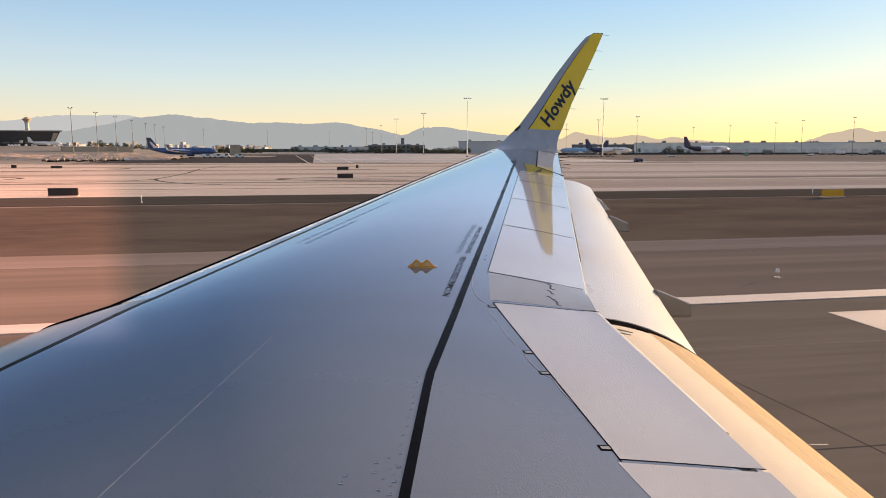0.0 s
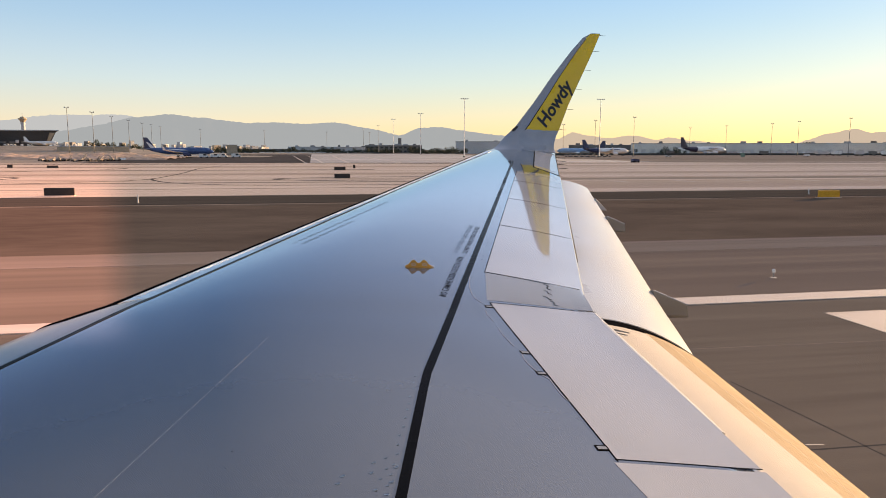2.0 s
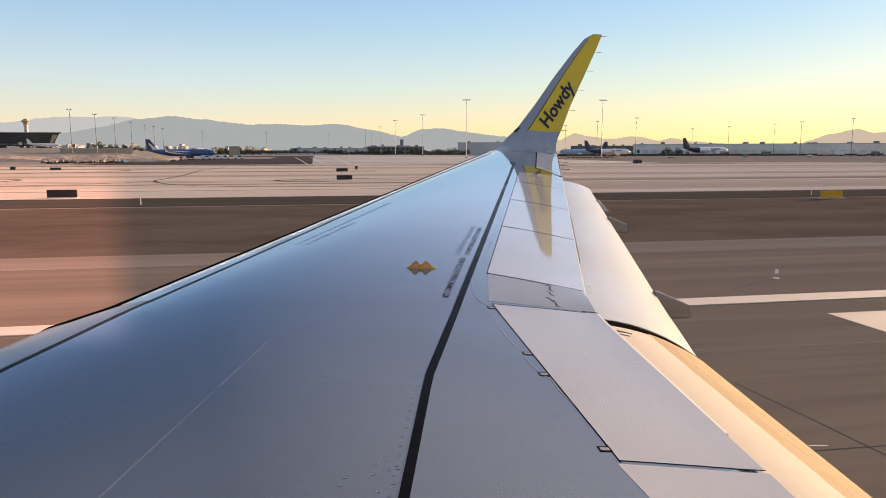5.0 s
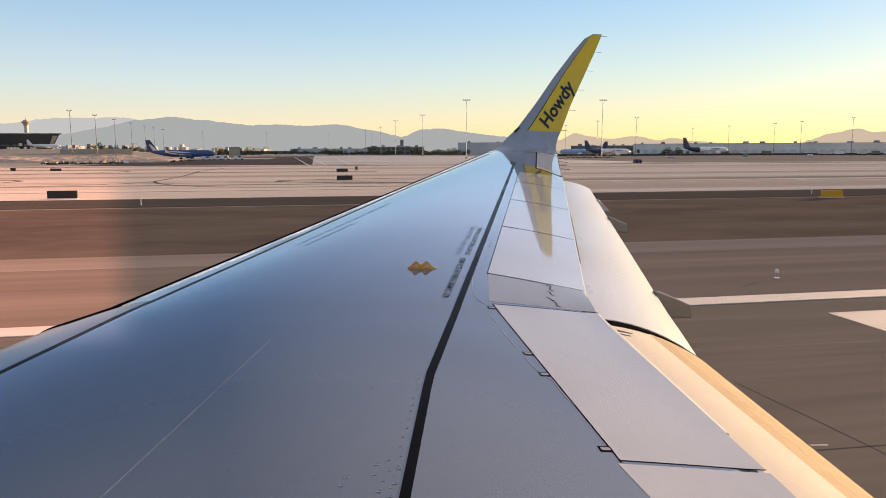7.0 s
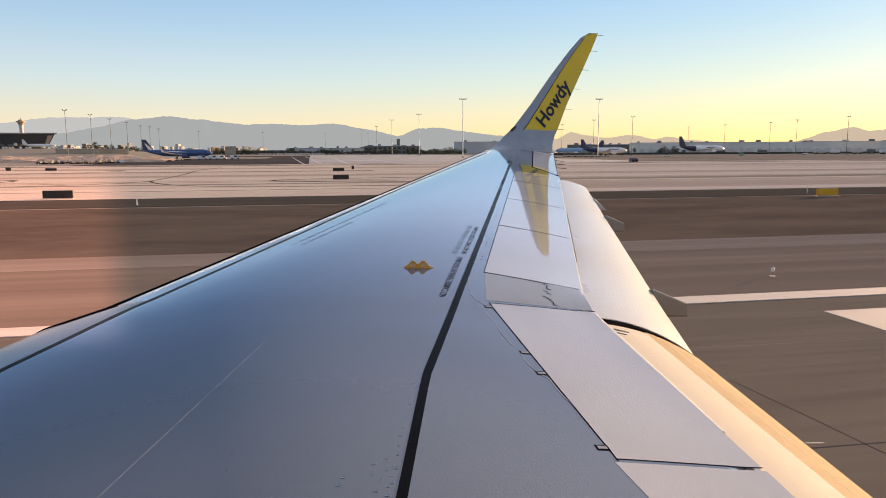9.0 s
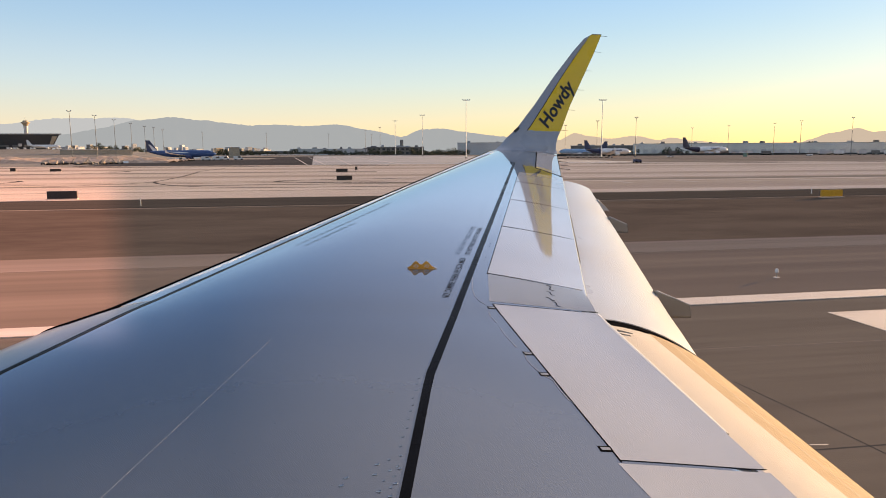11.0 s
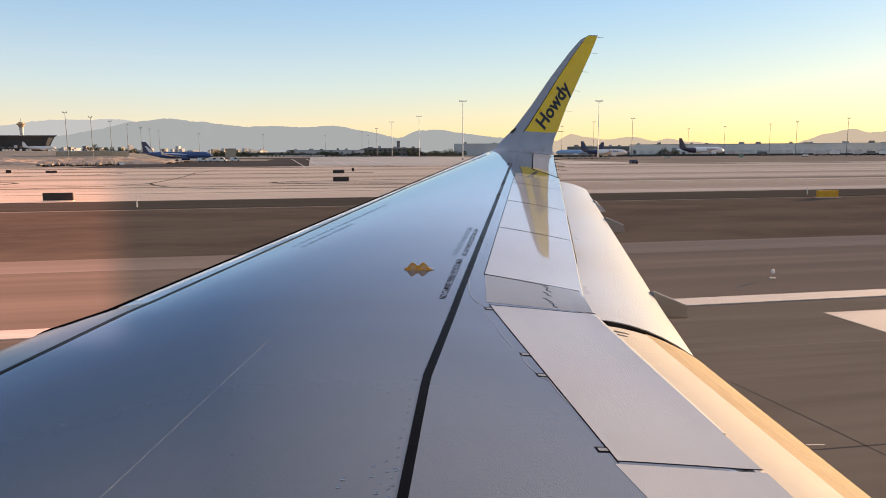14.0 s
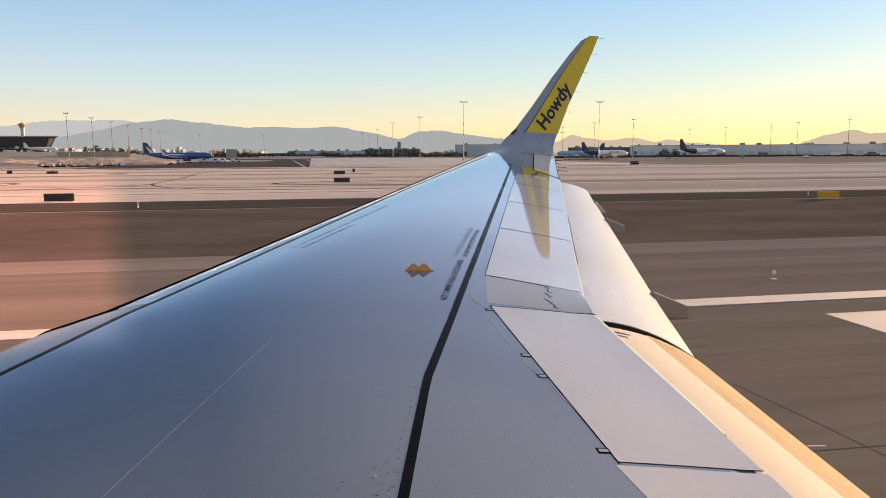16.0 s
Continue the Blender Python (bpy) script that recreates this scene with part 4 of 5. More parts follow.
def far_airliner(m, label, length, width, body_mat, tail_mat, engine_mat, belly_mat=None, winglets=True, mark_mat=None, group="parked aircraft"):
    a = thing("parked_airliner", m, label, "aircraft", group)
    L, r = length, width / 2
    zc = r * 1.95
    prof = ((0.0, 0.06, -0.25), (0.012, 0.3, -0.18), (0.035, 0.58, -0.10), (0.08, 0.88, -0.03), (0.13, 1, 0), (0.3, 1, 0), (0.6, 1, 0), (0.68, 0.98, 0.02), (0.78, 0.82, 0.14), (0.88, 0.55, 0.33), (0.96, 0.27, 0.5), (1.0, 0.1, 0.56))
    rings = [[(L / 2 - s * L, r * k * math.cos(t), zc + r * dz + r * k * math.sin(t)) for t in [6.28319 * i / 16 for i in range(16)]] for s, k, dz in prof]
    cut = 8
    body = part("fuselage", loft(bmesh.new(), rings[:cut]), body_mat, a, smooth=True)
    part("rear_fuselage", loft(bmesh.new(), rings[cut - 1:]), tail_mat, a, smooth=True)
    up = Vector((0, 0, 1))
    for s in (1, -1):
        root = Vector((L * 0.11, s * r * 0.5, zc - r * 0.55))
        mid = root + Vector((-L * 0.13, s * L * 0.18, L * 0.014))
        tip = root + Vector((-L * 0.26, s * L * 0.45, L * 0.045))
        rows = [airfoil(root, L * 0.19, L * 0.02, None, up), airfoil(mid, L * 0.105, L * 0.012, None, up), airfoil(tip, L * 0.042, L * 0.005, None, up)]
        if winglets:
            rows.append(airfoil(tip + Vector((-L * 0.03, s * L * 0.012, L * 0.05)), L * 0.018, L * 0.003, None, up))
        part("wing", loft(bmesh.new(), rows), belly_mat or body_mat, a, smooth=True)
        e = root + Vector((-L * 0.005, s * L * 0.125, -L * 0.026))
        er = r * 0.52
        eng = part("engine", loft(bmesh.new(), [[(e.x + dx * L, e.y + er * k * math.cos(t), e.z + er * k * math.sin(t)) for t in [6.28319 * i / 12 for i in range(12)]] for dx, k in ((0.045, 0.8), (0.042, 0.95), (0.02, 1), (-0.02, 0.9), (-0.045, 0.6))]), engine_mat, a, smooth=True)
        part("pylon", boxm(e.x - L * 0.05, e.x + L * 0.02, e.y - 0.15, e.y + 0.15, e.z + er * 0.5, e.z + er * 1.5), body_mat, eng)
        tp = Vector((-L * 0.40, s * r * 0.3, zc + r * 0.45))
        part("tailplane", loft(bmesh.new(), [airfoil(tp, L * 0.1, L * 0.01, None, up), airfoil(tp + Vector((-L * 0.09, s * L * 0.16, L * 0.02)), L * 0.04, L * 0.004, None, up)]), tail_mat, a, smooth=True)
        w = part("main_gear", tube(bmesh.new(), (-L * 0.03, s * r * 1.6, zc - r * 0.6), (-L * 0.03, s * r * 1.6, 0.5), 0.22, 0.2), steel, a)
        part("wheel", tube(bmesh.new(), (-L * 0.03, s * r * 1.6 - 0.5, 0.58), (-L * 0.03, s * r * 1.6 + 0.5, 0.58), 0.58, 0.58, 14), rubber, w)
    side = Vector((0, 1, 0))
    ft = Vector((-L * 0.355, 0, zc + r * 0.75))
    part("tailfin", loft(bmesh.new(), [airfoil(ft, L * 0.16, L * 0.012, None, side), airfoil(ft + Vector((-L * 0.115, 0, L * 0.165)), L * 0.06, L * 0.006, None, side)]), engine_mat if belly_mat else tail_mat, a, smooth=True)
    if belly_mat:
        for s in (1, -1):
            q = Vector((-L * 0.365, s * L * 0.0075, zc + r * 0.6))
            part("tail_stripe", loft(bmesh.new(), [[q + Vector((L * 0.02, 0, 0)), q + Vector((-L * 0.06, 0, 0)), q + Vector((-L * 0.06, s * 0.03, 0)), q + Vector((L * 0.02, s * 0.03, 0))], [q + Vector((-L * 0.105, -s * L * 0.004, L * 0.11)), q + Vector((-L * 0.125, -s * L * 0.004, L * 0.11)), q + Vector((-L * 0.125, -s * L * 0.003, L * 0.11)), q + Vector((-L * 0.105, -s * L * 0.003, L * 0.11))]]), belly_mat, a, "slanting white tail stripe")
        for s in (1, -1):
            rows = []
            for k in range(9):
                x, t = L * (-0.22 + 0.34 * k / 8), radians(34 - 22 * k / 8)
                w = radians(9 * math.sin(math.pi * (k + 0.6) / 9.2))
                rows.append([(x, s * r * q * math.cos(g), zc + r * q * math.sin(g)) for g, q in ((t - w, 1.012), (t, 1.014), (t + w, 1.012), (t + w, 0.99), (t - w, 0.99))])
            part("side_stripe", loft(bmesh.new(), rows), belly_mat, body, "white stripe sweeping along the fuselage", smooth=True)
    n = part("nose_gear", tube(bmesh.new(), (L * 0.38, 0, zc - r * 0.8), (L * 0.38, 0, 0.4), 0.15, 0.15), steel, a)
    part("wheel", tube(bmesh.new(), (L * 0.38, -0.3, 0.4), (L * 0.38, 0.3, 0.4), 0.4, 0.4, 14), rubber, n)
    part("cockpit_window", loft(bmesh.new(), [[(L / 2 - L * s, r * k * 1.015 * math.cos(t), zc + r * dz + r * k * 1.015 * math.sin(t)) for t in [radians(30 + 12 * i) for i in range(11)]] for s, k, dz in ((0.033, 0.56, -0.105), (0.05, 0.7, -0.075))], cap=False, closed=False), black_paint, body)
    if mark_mat:
        for s in (1, -1):
            for x in range(5):
                x0 = L * (0.06 + 0.045 * x)
                part("mark_bar", loft(bmesh.new(), [[(x0 + dx, s * r * 1.006 * math.cos(t), zc + r * 1.006 * math.sin(t)) for t in [radians(g) for g in (8, 22, 36)]] for dx in (0, L * 0.032)], cap=False, closed=False), mark_mat, body)
    return a


jet_blue = surface("deep_blue_livery", (0.045, 0.10, 0.25), 0.3, vary=0.05, scale=0.2, fine=2)
jet_navy = surface("dark_navy_livery", (0.02, 0.035, 0.10), 0.3, vary=0.05, scale=0.2, fine=2)
jet_white = surface("white_livery", (0.78, 0.77, 0.75), 0.35, vary=0.04, scale=0.2, fine=2)
jet_brown = surface("dark_brown_livery", (0.03, 0.022, 0.018), 0.35, vary=0.05, scale=0.2, fine=2)
jet_purple = surface("dark_purple_tail", (0.035, 0.025, 0.06), 0.35, vary=0.05, scale=0.2, fine=2)
pale_blue = surface("pale_blue_livery", (0.25, 0.42, 0.62), 0.35, vary=0.05, scale=0.2, fine=2)

far_airliner(spot(10.0, 404, 0.05, 4), "deep blue twin-jet airliner with white tail stripe, parked on the apron", 34.5, 3.7, jet_blue, jet_blue, jet_navy, jet_white)
far_airliner(spot(-23.6, 520, 0.03, 10), "white airliner with dark tail parked on the cargo apron", 38, 3.9, jet_white, jet_navy, jet_white, mark_mat=jet_navy)
far_airliner(spot(-21.6, 600, 0.03, 174), "pale blue airliner with dark tail parked behind a white one", 40, 3.9, pale_blue, jet_navy, jet_white)
far_airliner(spot(-30.9, 668, 0.03, 14), "white cargo jet with dark purple tail parked on the apron", 52, 5.0, jet_white, jet_purple, jet_white, winglets=False, mark_mat=jet_navy)
far_airliner(spot(-47.6, 610, 0.03, 14), "white cargo jet with a dark brown tail parked on the apron", 50, 5.0, jet_white, jet_brown, jet_white, winglets=False)
for bearing, dist, tail in ((24.2, 874, jet_navy), (27.4, 884, jet_white), (30.6, 896, jet_navy)):
    far_airliner(spot(bearing, dist, 0.0, 12), "white airliner with a dark tail parked at the terminal" if tail == jet_navy else "white airliner parked at the dark terminal", 34, 3.7, jet_white, tail, jet_white)
far_airliner(spot(19.2, 868, 0.0, 12), "white airliner parked at the dark terminal", 31, 3.6, jet_white, jet_white, jet_white)

# ---- buildings ----
wall_white = surface("white_metal_cladding", (0.55, 0.54, 0.53), 0.6, vary=0.06, scale=0.05, fine=0.6)
# distance haze is put into this pale wall colour
wall_hazed = surface("haze_lightened_cladding", (0.78, 0.74, 0.67), 0.7, vary=0.08, scale=0.05, fine=0.6)
wall_tan = surface("tan_stucco", (0.48, 0.38, 0.27), 0.9, vary=0.08, scale=0.1, fine=1)
wall_dark = surface("dark_bronze_cladding", (0.045, 0.045, 0.05), 0.5, vary=0.1, scale=0.05, fine=0.5)
wall_grey = surface("grey_concrete_wall", (0.20, 0.185, 0.17), 0.85, vary=0.1, scale=0.06, fine=0.6)
roof_grey = surface("grey_roofing", (0.42, 0.42, 0.42), 0.8, vary=0.1, scale=0.05, fine=0.5)
# lightened towards the walls, as haze would do
door_dark = surface("haze_lightened_door_paint", (0.60, 0.58, 0.55), 0.6, vary=0.1, scale=0.3, fine=2)
glass_dark = surface("dark_window_glass", (0.03, 0.04, 0.05), 0.1, vary=0.1, scale=0.3, fine=2)


def building(name, m, w, d, h, wall, label, storeys=1, bays=0, roof_units=0, opening=glass_dark, seed=1, group="", category="building"):
    """A block whose long front (local x) faces -y, with parapet, openings and roof plant."""
    rnd = random.Random(seed)
    b = thing(name, m, label, category, group)
    body = part("wall", boxm(-w / 2, w / 2, 0, d, -3, h), wall, b)
    part("roof", boxm(-w / 2 - 0.3, w / 2 + 0.3, -0.3, d + 0.3, h, h + 0.5), roof_grey, b)
    for s in range(storeys):
        z0 = h * (s + 0.25) / storeys
        z1 = h * (s + 0.72) / storeys
        for k in range(bays):
            x0 = -w / 2 + w * (k + 0.22) / bays
            part("window" if storeys > 1 else "dock_door", boxm(x0, x0 + w * 0.56 / bays, -0.12, 0.3, z0 if storeys > 1 else 0.0, z1 if storeys > 1 else h * 0.42), opening, b)
    for k in range(roof_units):
        x = -w / 2 + w * (k + 0.2 + 0.6 * rnd.random()) / roof_units
        part("roof_unit", boxm(x, x + 2.5 + 4 * rnd.random(), 2, 6, h + 0.4, h + 1.4 + 1.4 * rnd.random()), roof_grey if rnd.random() < 0.6 else wall_grey, b)
    return b


def face(bearing, dist, up=0.0, turn=0.0):
    """As spot(), with the front turned back along the bearing."""
    r = radians(bearing)
    x, y = dist * math.cos(r), dist * math.sin(r)
    return pose(x, y, lie(x, y) + up, 0, 0, bearing - 90 + turn)


# dark terminal with a slanted end
term = thing("terminal", face(20.5, 905, 0, 0), "long dark bronze terminal building with slanted end wall", "terminal")
bm = bmesh.new()
loft(bm, [[(-430, 0, -3), (26, 0, -3), (36, -4, 17), (-430, -4, 13.4)], [(-430, 40, -3), (26, 40, -3), (36, 40, 17), (-430, 40, 13.4)]])
part("wall", bm, wall_dark, term)
part("roof", loft(bmesh.new(), [[(-431, -6, 13.4), (38, -6, 17.0), (38, -6, 18), (-431, -6, 14.4)], [(-431, 41, 13.4), (38, 41, 17.0), (38, 41, 18), (-431, 41, 14.4)]]), roof_grey, term)
part("end_glazing", loft(bmesh.new(), [[(24, -2.0, 1), (26.5, -2.0, 1), (34, -4.6, 15), (29, -4.6, 15)], [(24, 1, 1), (26.5, 1, 1), (34, 1, 15), (29, 1, 15)]]), wall_tan, term, "sunlit tan end bay")
for k in range(39):
    part("window", boxm(-417 + 11 * k, -409 + 11 * k, -1.6 - 0.1, 0, 3.4, 7.6), wall_grey, term)
for k in range(15):
    part("jet_bridge", boxm(-396 + 28 * k, -393 + 28 * k, -26, -1, 3.6, 6.6, bevel=0.2), wall_white, term, "white boarding bridge")

# observation tower far away
tower = thing("observation_tower", face(20.23, 2600, -0.2), "tall slim observation tower with a wide round top", "tower")
part("shaft", loft(bmesh.new(), [[(r * math.cos(a), r * math.sin(a), z) for a in [6.28319 * i / 14 for i in range(14)]] for z, r in ((0, 11), (40, 6.5), (68, 5.6), (80, 7))]), wall_white, tower, smooth=True)
pod = part("pod", loft(bmesh.new(), [[(r * math.cos(a), r * math.sin(a), z) for a in [6.28319 * i / 18 for i in range(18)]] for z, r in ((79, 5.5), (86, 9.0), (90.5, 13.0), (92.5, 13.0), (93, 8.5), (96.5, 7.5), (98, 2))]), wall_tan, tower, smooth=True)
part("mast", tube(bmesh.new(), (0, 0, 97), (0, 0, 110), 1.0, 0.3), steel, tower)

# warehouses to the aft side
building("warehouse", face(-36.5, 860, 0, 6), 330, 60, 11.5, wall_hazed, "long pale cargo warehouse with dock doors and roof plant", bays=34, roof_units=13, opening=door_dark, seed=4)
building("warehouse", face(-24.4, 900, 0, -2), 118, 50, 10.0, wall_grey, "grey cargo warehouse with dock doors", bays=12, roof_units=8, opening=door_dark, seed=5)
building("warehouse", face(-49.0, 760, 0, 6), 170, 60, 11, wall_hazed, "long pale cargo warehouse with dock doors and roof plant", bays=16, roof_units=6, opening=door_dark, seed=6)
# middle distance
building("hangar", face(-13.6, 780, 0, 0), 56, 40, 13.0, wall_white, "white hangar with a broad flat roof", bays=5, roof_units=2, opening=door_dark, seed=7)
building("office_block", face(-6.5, 820, 0, 0), 66, 30, 9.0, wall_grey, "low dark grey airport building", storeys=2, bays=12, roof_units=5, seed=8)
part("stair_tower", boxm(-3 + 7, 1 + 7, 6, 11, 8, 18), wall_grey, building("depot", face(-6.6, 850, 0, 0), 40, 16, 8, wall_dark, "dark depot with a narrow tower", roof_units=2, seed=9))
building("warehouse", face(-1.2, 900, 0, 0), 98, 40, 7.2, wall_white, "low white warehouse behind a row of parked cars", bays=9, roof_units=6, opening=door_dark, seed=10)
building("shed", face(4.5, 900, 0, 0), 88, 30, 4.6, wall_grey, "low open-fronted grey shed", bays=9, opening=door_dark, roof_units=0, seed=11)
building("low_wall_building", face(15.9, 560, -1.0, 0), 46, 8, 3.2, wall_tan, "low sunlit tan building on a bank", bays=0, seed=12)
building("tan_building", face(6.2, 640, 0, 0), 9, 9, 8, wall_tan, "small square tan building behind the apron", bays=0, seed=13)
rnd = random.Random(31)
for bearing, dist, w, h in ((13.3, 2000, 24, 46), (12.1, 2300, 50, 34), (10.9, 2500, 42, 40), (9.9, 2200, 28, 52), (8.7, 2100, 60, 26), (7.6, 2500, 34, 32), (6.3, 2300, 40, 30), (5.0, 2100, 34, 36), (15.2, 2400, 60, 28), (16.8, 2500, 40, 30), (17.6, 2300, 30, 34), (3.6, 2500, 70, 22), (21.3, 2500, 40, 50), (19.2, 2450, 38, 44)):
    building("tower_block", face(bearing, dist, 0, rnd.uniform(30, 60)), w * 0.42, w * 0.36, h * 0.46, rnd.choice((wall_white, wall_tan, wall_white)), "distant pale city block" if h < 45 else "distant pale high-rise city block", storeys=max(2, int(h / 10)), bays=4, opening=roof_grey, group="city skyline", seed=int(bearing * 10))

rnd = random.Random(77)
for k in range(34):
    building("tower_block", face(rnd.uniform(3.0, 18.5), rnd.uniform(1900, 2600), 0, rnd.uniform(30, 60)), rnd.uniform(8, 22), 10, rnd.uniform(7, 17), rnd.choice((wall_white, wall_tan, wall_white, wall_grey)), "small distant pale city block", storeys=2, bays=3, opening=roof_grey, group="city skyline", seed=k)

# ---- trees along the far edge ----
leaf = surface("dark_tree_foliage", (0.035, 0.045, 0.025), 0.9, vary=0.2, scale=0.1, fine=1.0, island=0.5)
bark = surface("tree_bark", (0.10, 0.075, 0.055), 0.9, vary=0.2, scale=0.5, fine=4)


def tree_mesh(seed, h, w):
    rnd = random.Random(seed)
    bm = bmesh.new()
    for k in range(150):
        a, q = rnd.random() * 6.283, rnd.random() ** 0.5
        z = h * (0.25 + 0.75 * rnd.random())
        s = w / 2 * q * (0.55 + 0.6 * math.sin(math.pi * min(1, (z / h - 0.2) / 0.85)))
        c = Vector((s * math.cos(a), s * math.sin(a), z))
        r = 0.4 + 0.55 * rnd.random()
        vs = [bm.verts.new(c + Vector([rnd.uniform(-r, r) for _ in range(3)])) for _ in range(4)]
        for f in ((0, 1, 2), (0, 2, 3), (0, 3, 1), (1, 3, 2)):
            bm.faces.new([vs[i] for i in f])
    return bm


def tree(seed, h, w):
    t = thing("tree", pose(0, 0, -50), "dark green broadleaf tree at the airfield edge", "tree", "trees at the airfield edge")
    bm = bmesh.new()
    tube(bm, (0, 0, -0.5), (0, 0, h * 0.55), 0.28, 0.12, 7)
    for k in range(4):
        a = 1.57 * k + seed
        tube(bm, (0, 0, h * (0.3 + 0.05 * k)), (w * 0.3 * math.cos(a), w * 0.3 * math.sin(a), h * 0.7), 0.1, 0.04, 5)
    part("trunk", bm, bark, t)
    part("crown", tree_mesh(seed, h, w), leaf, t)
    return t


kinds = [tree(1, 7.5, 6), tree(2, 6, 6.5), tree(3, 9, 6), tree(4, 5, 7)]
used = set()
rnd = random.Random(8)
for b0, b1, n, d0, d1 in ((13.0, 5.5, 44, 760, 900), (7.5, -1.5, 90, 840, 890), (-1, -7, 70, 760, 810), (-7.8, -12.5, 60, 640, 760), (-27.5, -29.6, 14, 640, 700), (-20, -26, 16, 820, 880), (-29, -47, 60, 930, 990), (16.5, 13.0, 26, 800, 900)):
    for k in range(n):
        b = b0 + (b1 - b0) * (k + rnd.random()) / n
        src = kinds[rnd.randrange(4)]
        m = spot(b, rnd.uniform(d0, d1), 0, rnd.uniform(0, 360)) @ Matrix.Scale(rnd.uniform(0.5, 0.95) * (1.9 if d0 > 920 else 1.0), 4)
        if src.name not in used:
            used.add(src.name)
            src.matrix_world = m
        else:
            copy_thing(src, m)

# ---- light poles ----
pole_grey = surface("galvanised_pole", (0.16, 0.16, 0.16), 0.5, metal=0.3, vary=0.1, scale=0.5, fine=4)
pole_white = surface("white_pole_paint", (0.75, 0.74, 0.72), 0.5, vary=0.06, scale=0.5, fine=4)


def light_pole(m, h, r, material, arms, label):
    p = thing("light_pole", m, label, "light pole", "apron light poles")
    part("base", tube(bmesh.new(), (0, 0, -0.5), (0, 0, 0.8), r * 2.4, r * 2.4, 10), wall_grey, p)
    part("pole", tube(bmesh.new(), (0, 0, 0.2), (0, 0, h), r, r * 0.55, 10), material, p)
    part("crossarm", boxm(-arms, arms, -0.12, 0.12, h - 0.2, h + 0.05), material, p)
    k = 4 if arms > 1.2 else 2
    for i in range(k):
        x = -arms + 2 * arms * i / (k - 1)
        part("floodlight", loft(bmesh.new(), [[(x - 0.32, -0.3, h - 0.1), (x + 0.32, -0.3, h - 0.1), (x + 0.32, -0.3, h + 0.5), (x - 0.32, -0.3, h + 0.5)], [(x - 0.2, 0.35, h + 0.05), (x + 0.2, 0.35, h + 0.05), (x + 0.2, 0.35, h + 0.4), (x - 0.2, 0.35, h + 0.4)]]), steel, p)
    return p


grey_pole = None
for bearing, dist in ((17.48, 360), (15.87, 400), (14.61, 448), (13.5, 500), (12.57, 554), (11.95, 579), (11.32, 635), (8.49, 709), (3.71, 738), (-1.14, 902), (-4.07, 755), (-4.57, 912), (-5.26, 646), (-20.22, 622), (-22.71, 537), (-25.68, 490), (-29.84, 744), (-32.43, 691), (-35.54, 646), (-37.29, 605), (-40.51, 559)):
    dist *= 1.165 if bearing > 3 else 1.0
    m = spot(bearing, dist, -lie(dist * math.cos(radians(bearing)), dist * math.sin(radians(bearing))))
    if grey_pole:
        copy_thing(grey_pole, m)
    else:
        grey_pole = light_pole(m, 26, 0.21, pole_grey, 0.9, "tall grey apron light pole with two floodlights")
mast = None
for bearing, dist in ((-6.49, 702), (-8.7, 590), (-12.25, 417), (-23.07, 432)):
    m = spot(bearing, dist)
    if mast:
        copy_thing(mast, m)
    else:
        mast = light_pole(m, 34, 0.30, pole_white, 2.0, "tall white floodlight mast with crossbar")

# ---- earth banks and clutter beside the apron ----
bm = bmesh.new()
n1, n2 = 150, 24
rows = []
for i in range(n1 + 1):
    y = 62 + 190 * i / n1
    row = []
    for j in range(n2 + 1):
        x = 318 + 70 * j / n2 + 0.08 * (y - 62)
        h = 2.2 * math.sin(math.pi * j / n2) ** 0.8 * smooth(62, 80, y) * (0.55 + 0.9 * noise.noise(Vector((y * 0.05, j * 0.35, 2)))) + (0.6 * noise.noise(Vector((x * 0.2, y * 0.2, 0))) + 0.55 * noise.noise(Vector((x * 0.7, y * 0.6, 4))) + 0.3 * noise.noise(Vector((x * 1.7, y * 1.5, 9)))) * (0 < j < n2)
        row.append((x, y, -0.3 if j in (0, n2) else max(0.1, h + 0.6)))
    rows.append(row)
tagged(part("earth_bank", loft(bm, rows, cap=False, closed=False), sand, smooth=True), "sunlit sandy earth bank of a building site", "earth bank", kind="structure")
crate = surface("weathered_equipment_paint", (0.46, 0.40, 0.33), 0.7, vary=0.2, scale=0.5, fine=4)
rnd = random.Random(5)
for k in range(26):
    b = 19.4 - 5.2 * (k + rnd.random()) / 26
    d = rnd.uniform(292, 314)
    c = thing("site_equipment", spot(b, d, 0, rnd.uniform(0, 180)), "weathered pale piece of construction equipment on the ground", "equipment", "construction equipment")
    w, h = rnd.uniform(0.45, 1.15), rnd.uniform(0.7, 1.3)
    paint = rnd.choice((crate, crate, wall_grey, wall_tan))
    body = part("body", loft(bmesh.new(), [[(-w, -0.6, 0.3), (w, -0.6, 0.3), (w, 0.6, 0.3), (-w, 0.6, 0.3)], [(-w, -0.6, h * 0.7), (w * 0.7, -0.6, h), (w * 0.7, 0.6, h), (-w, 0.6, h * 0.7)]]), paint, c)
    if rnd.random() < 0.35:
        part("boom", tube(bmesh.new(), (-w * 0.6, 0, 0.7), (w * rnd.uniform(0.4, 1.9), 0, rnd.uniform(1.5, 2.9)), 0.30, 0.14), crate, body)
    for x in (-w * 0.7, w * 0.7):
        for y in (-0.6, 0.6):
            part("wheel", tube(bmesh.new(), (x, y - 0.15, 0.34), (x, y + 0.15, 0.34), 0.34, 0.34, 10), rubber, c)
barrier = None
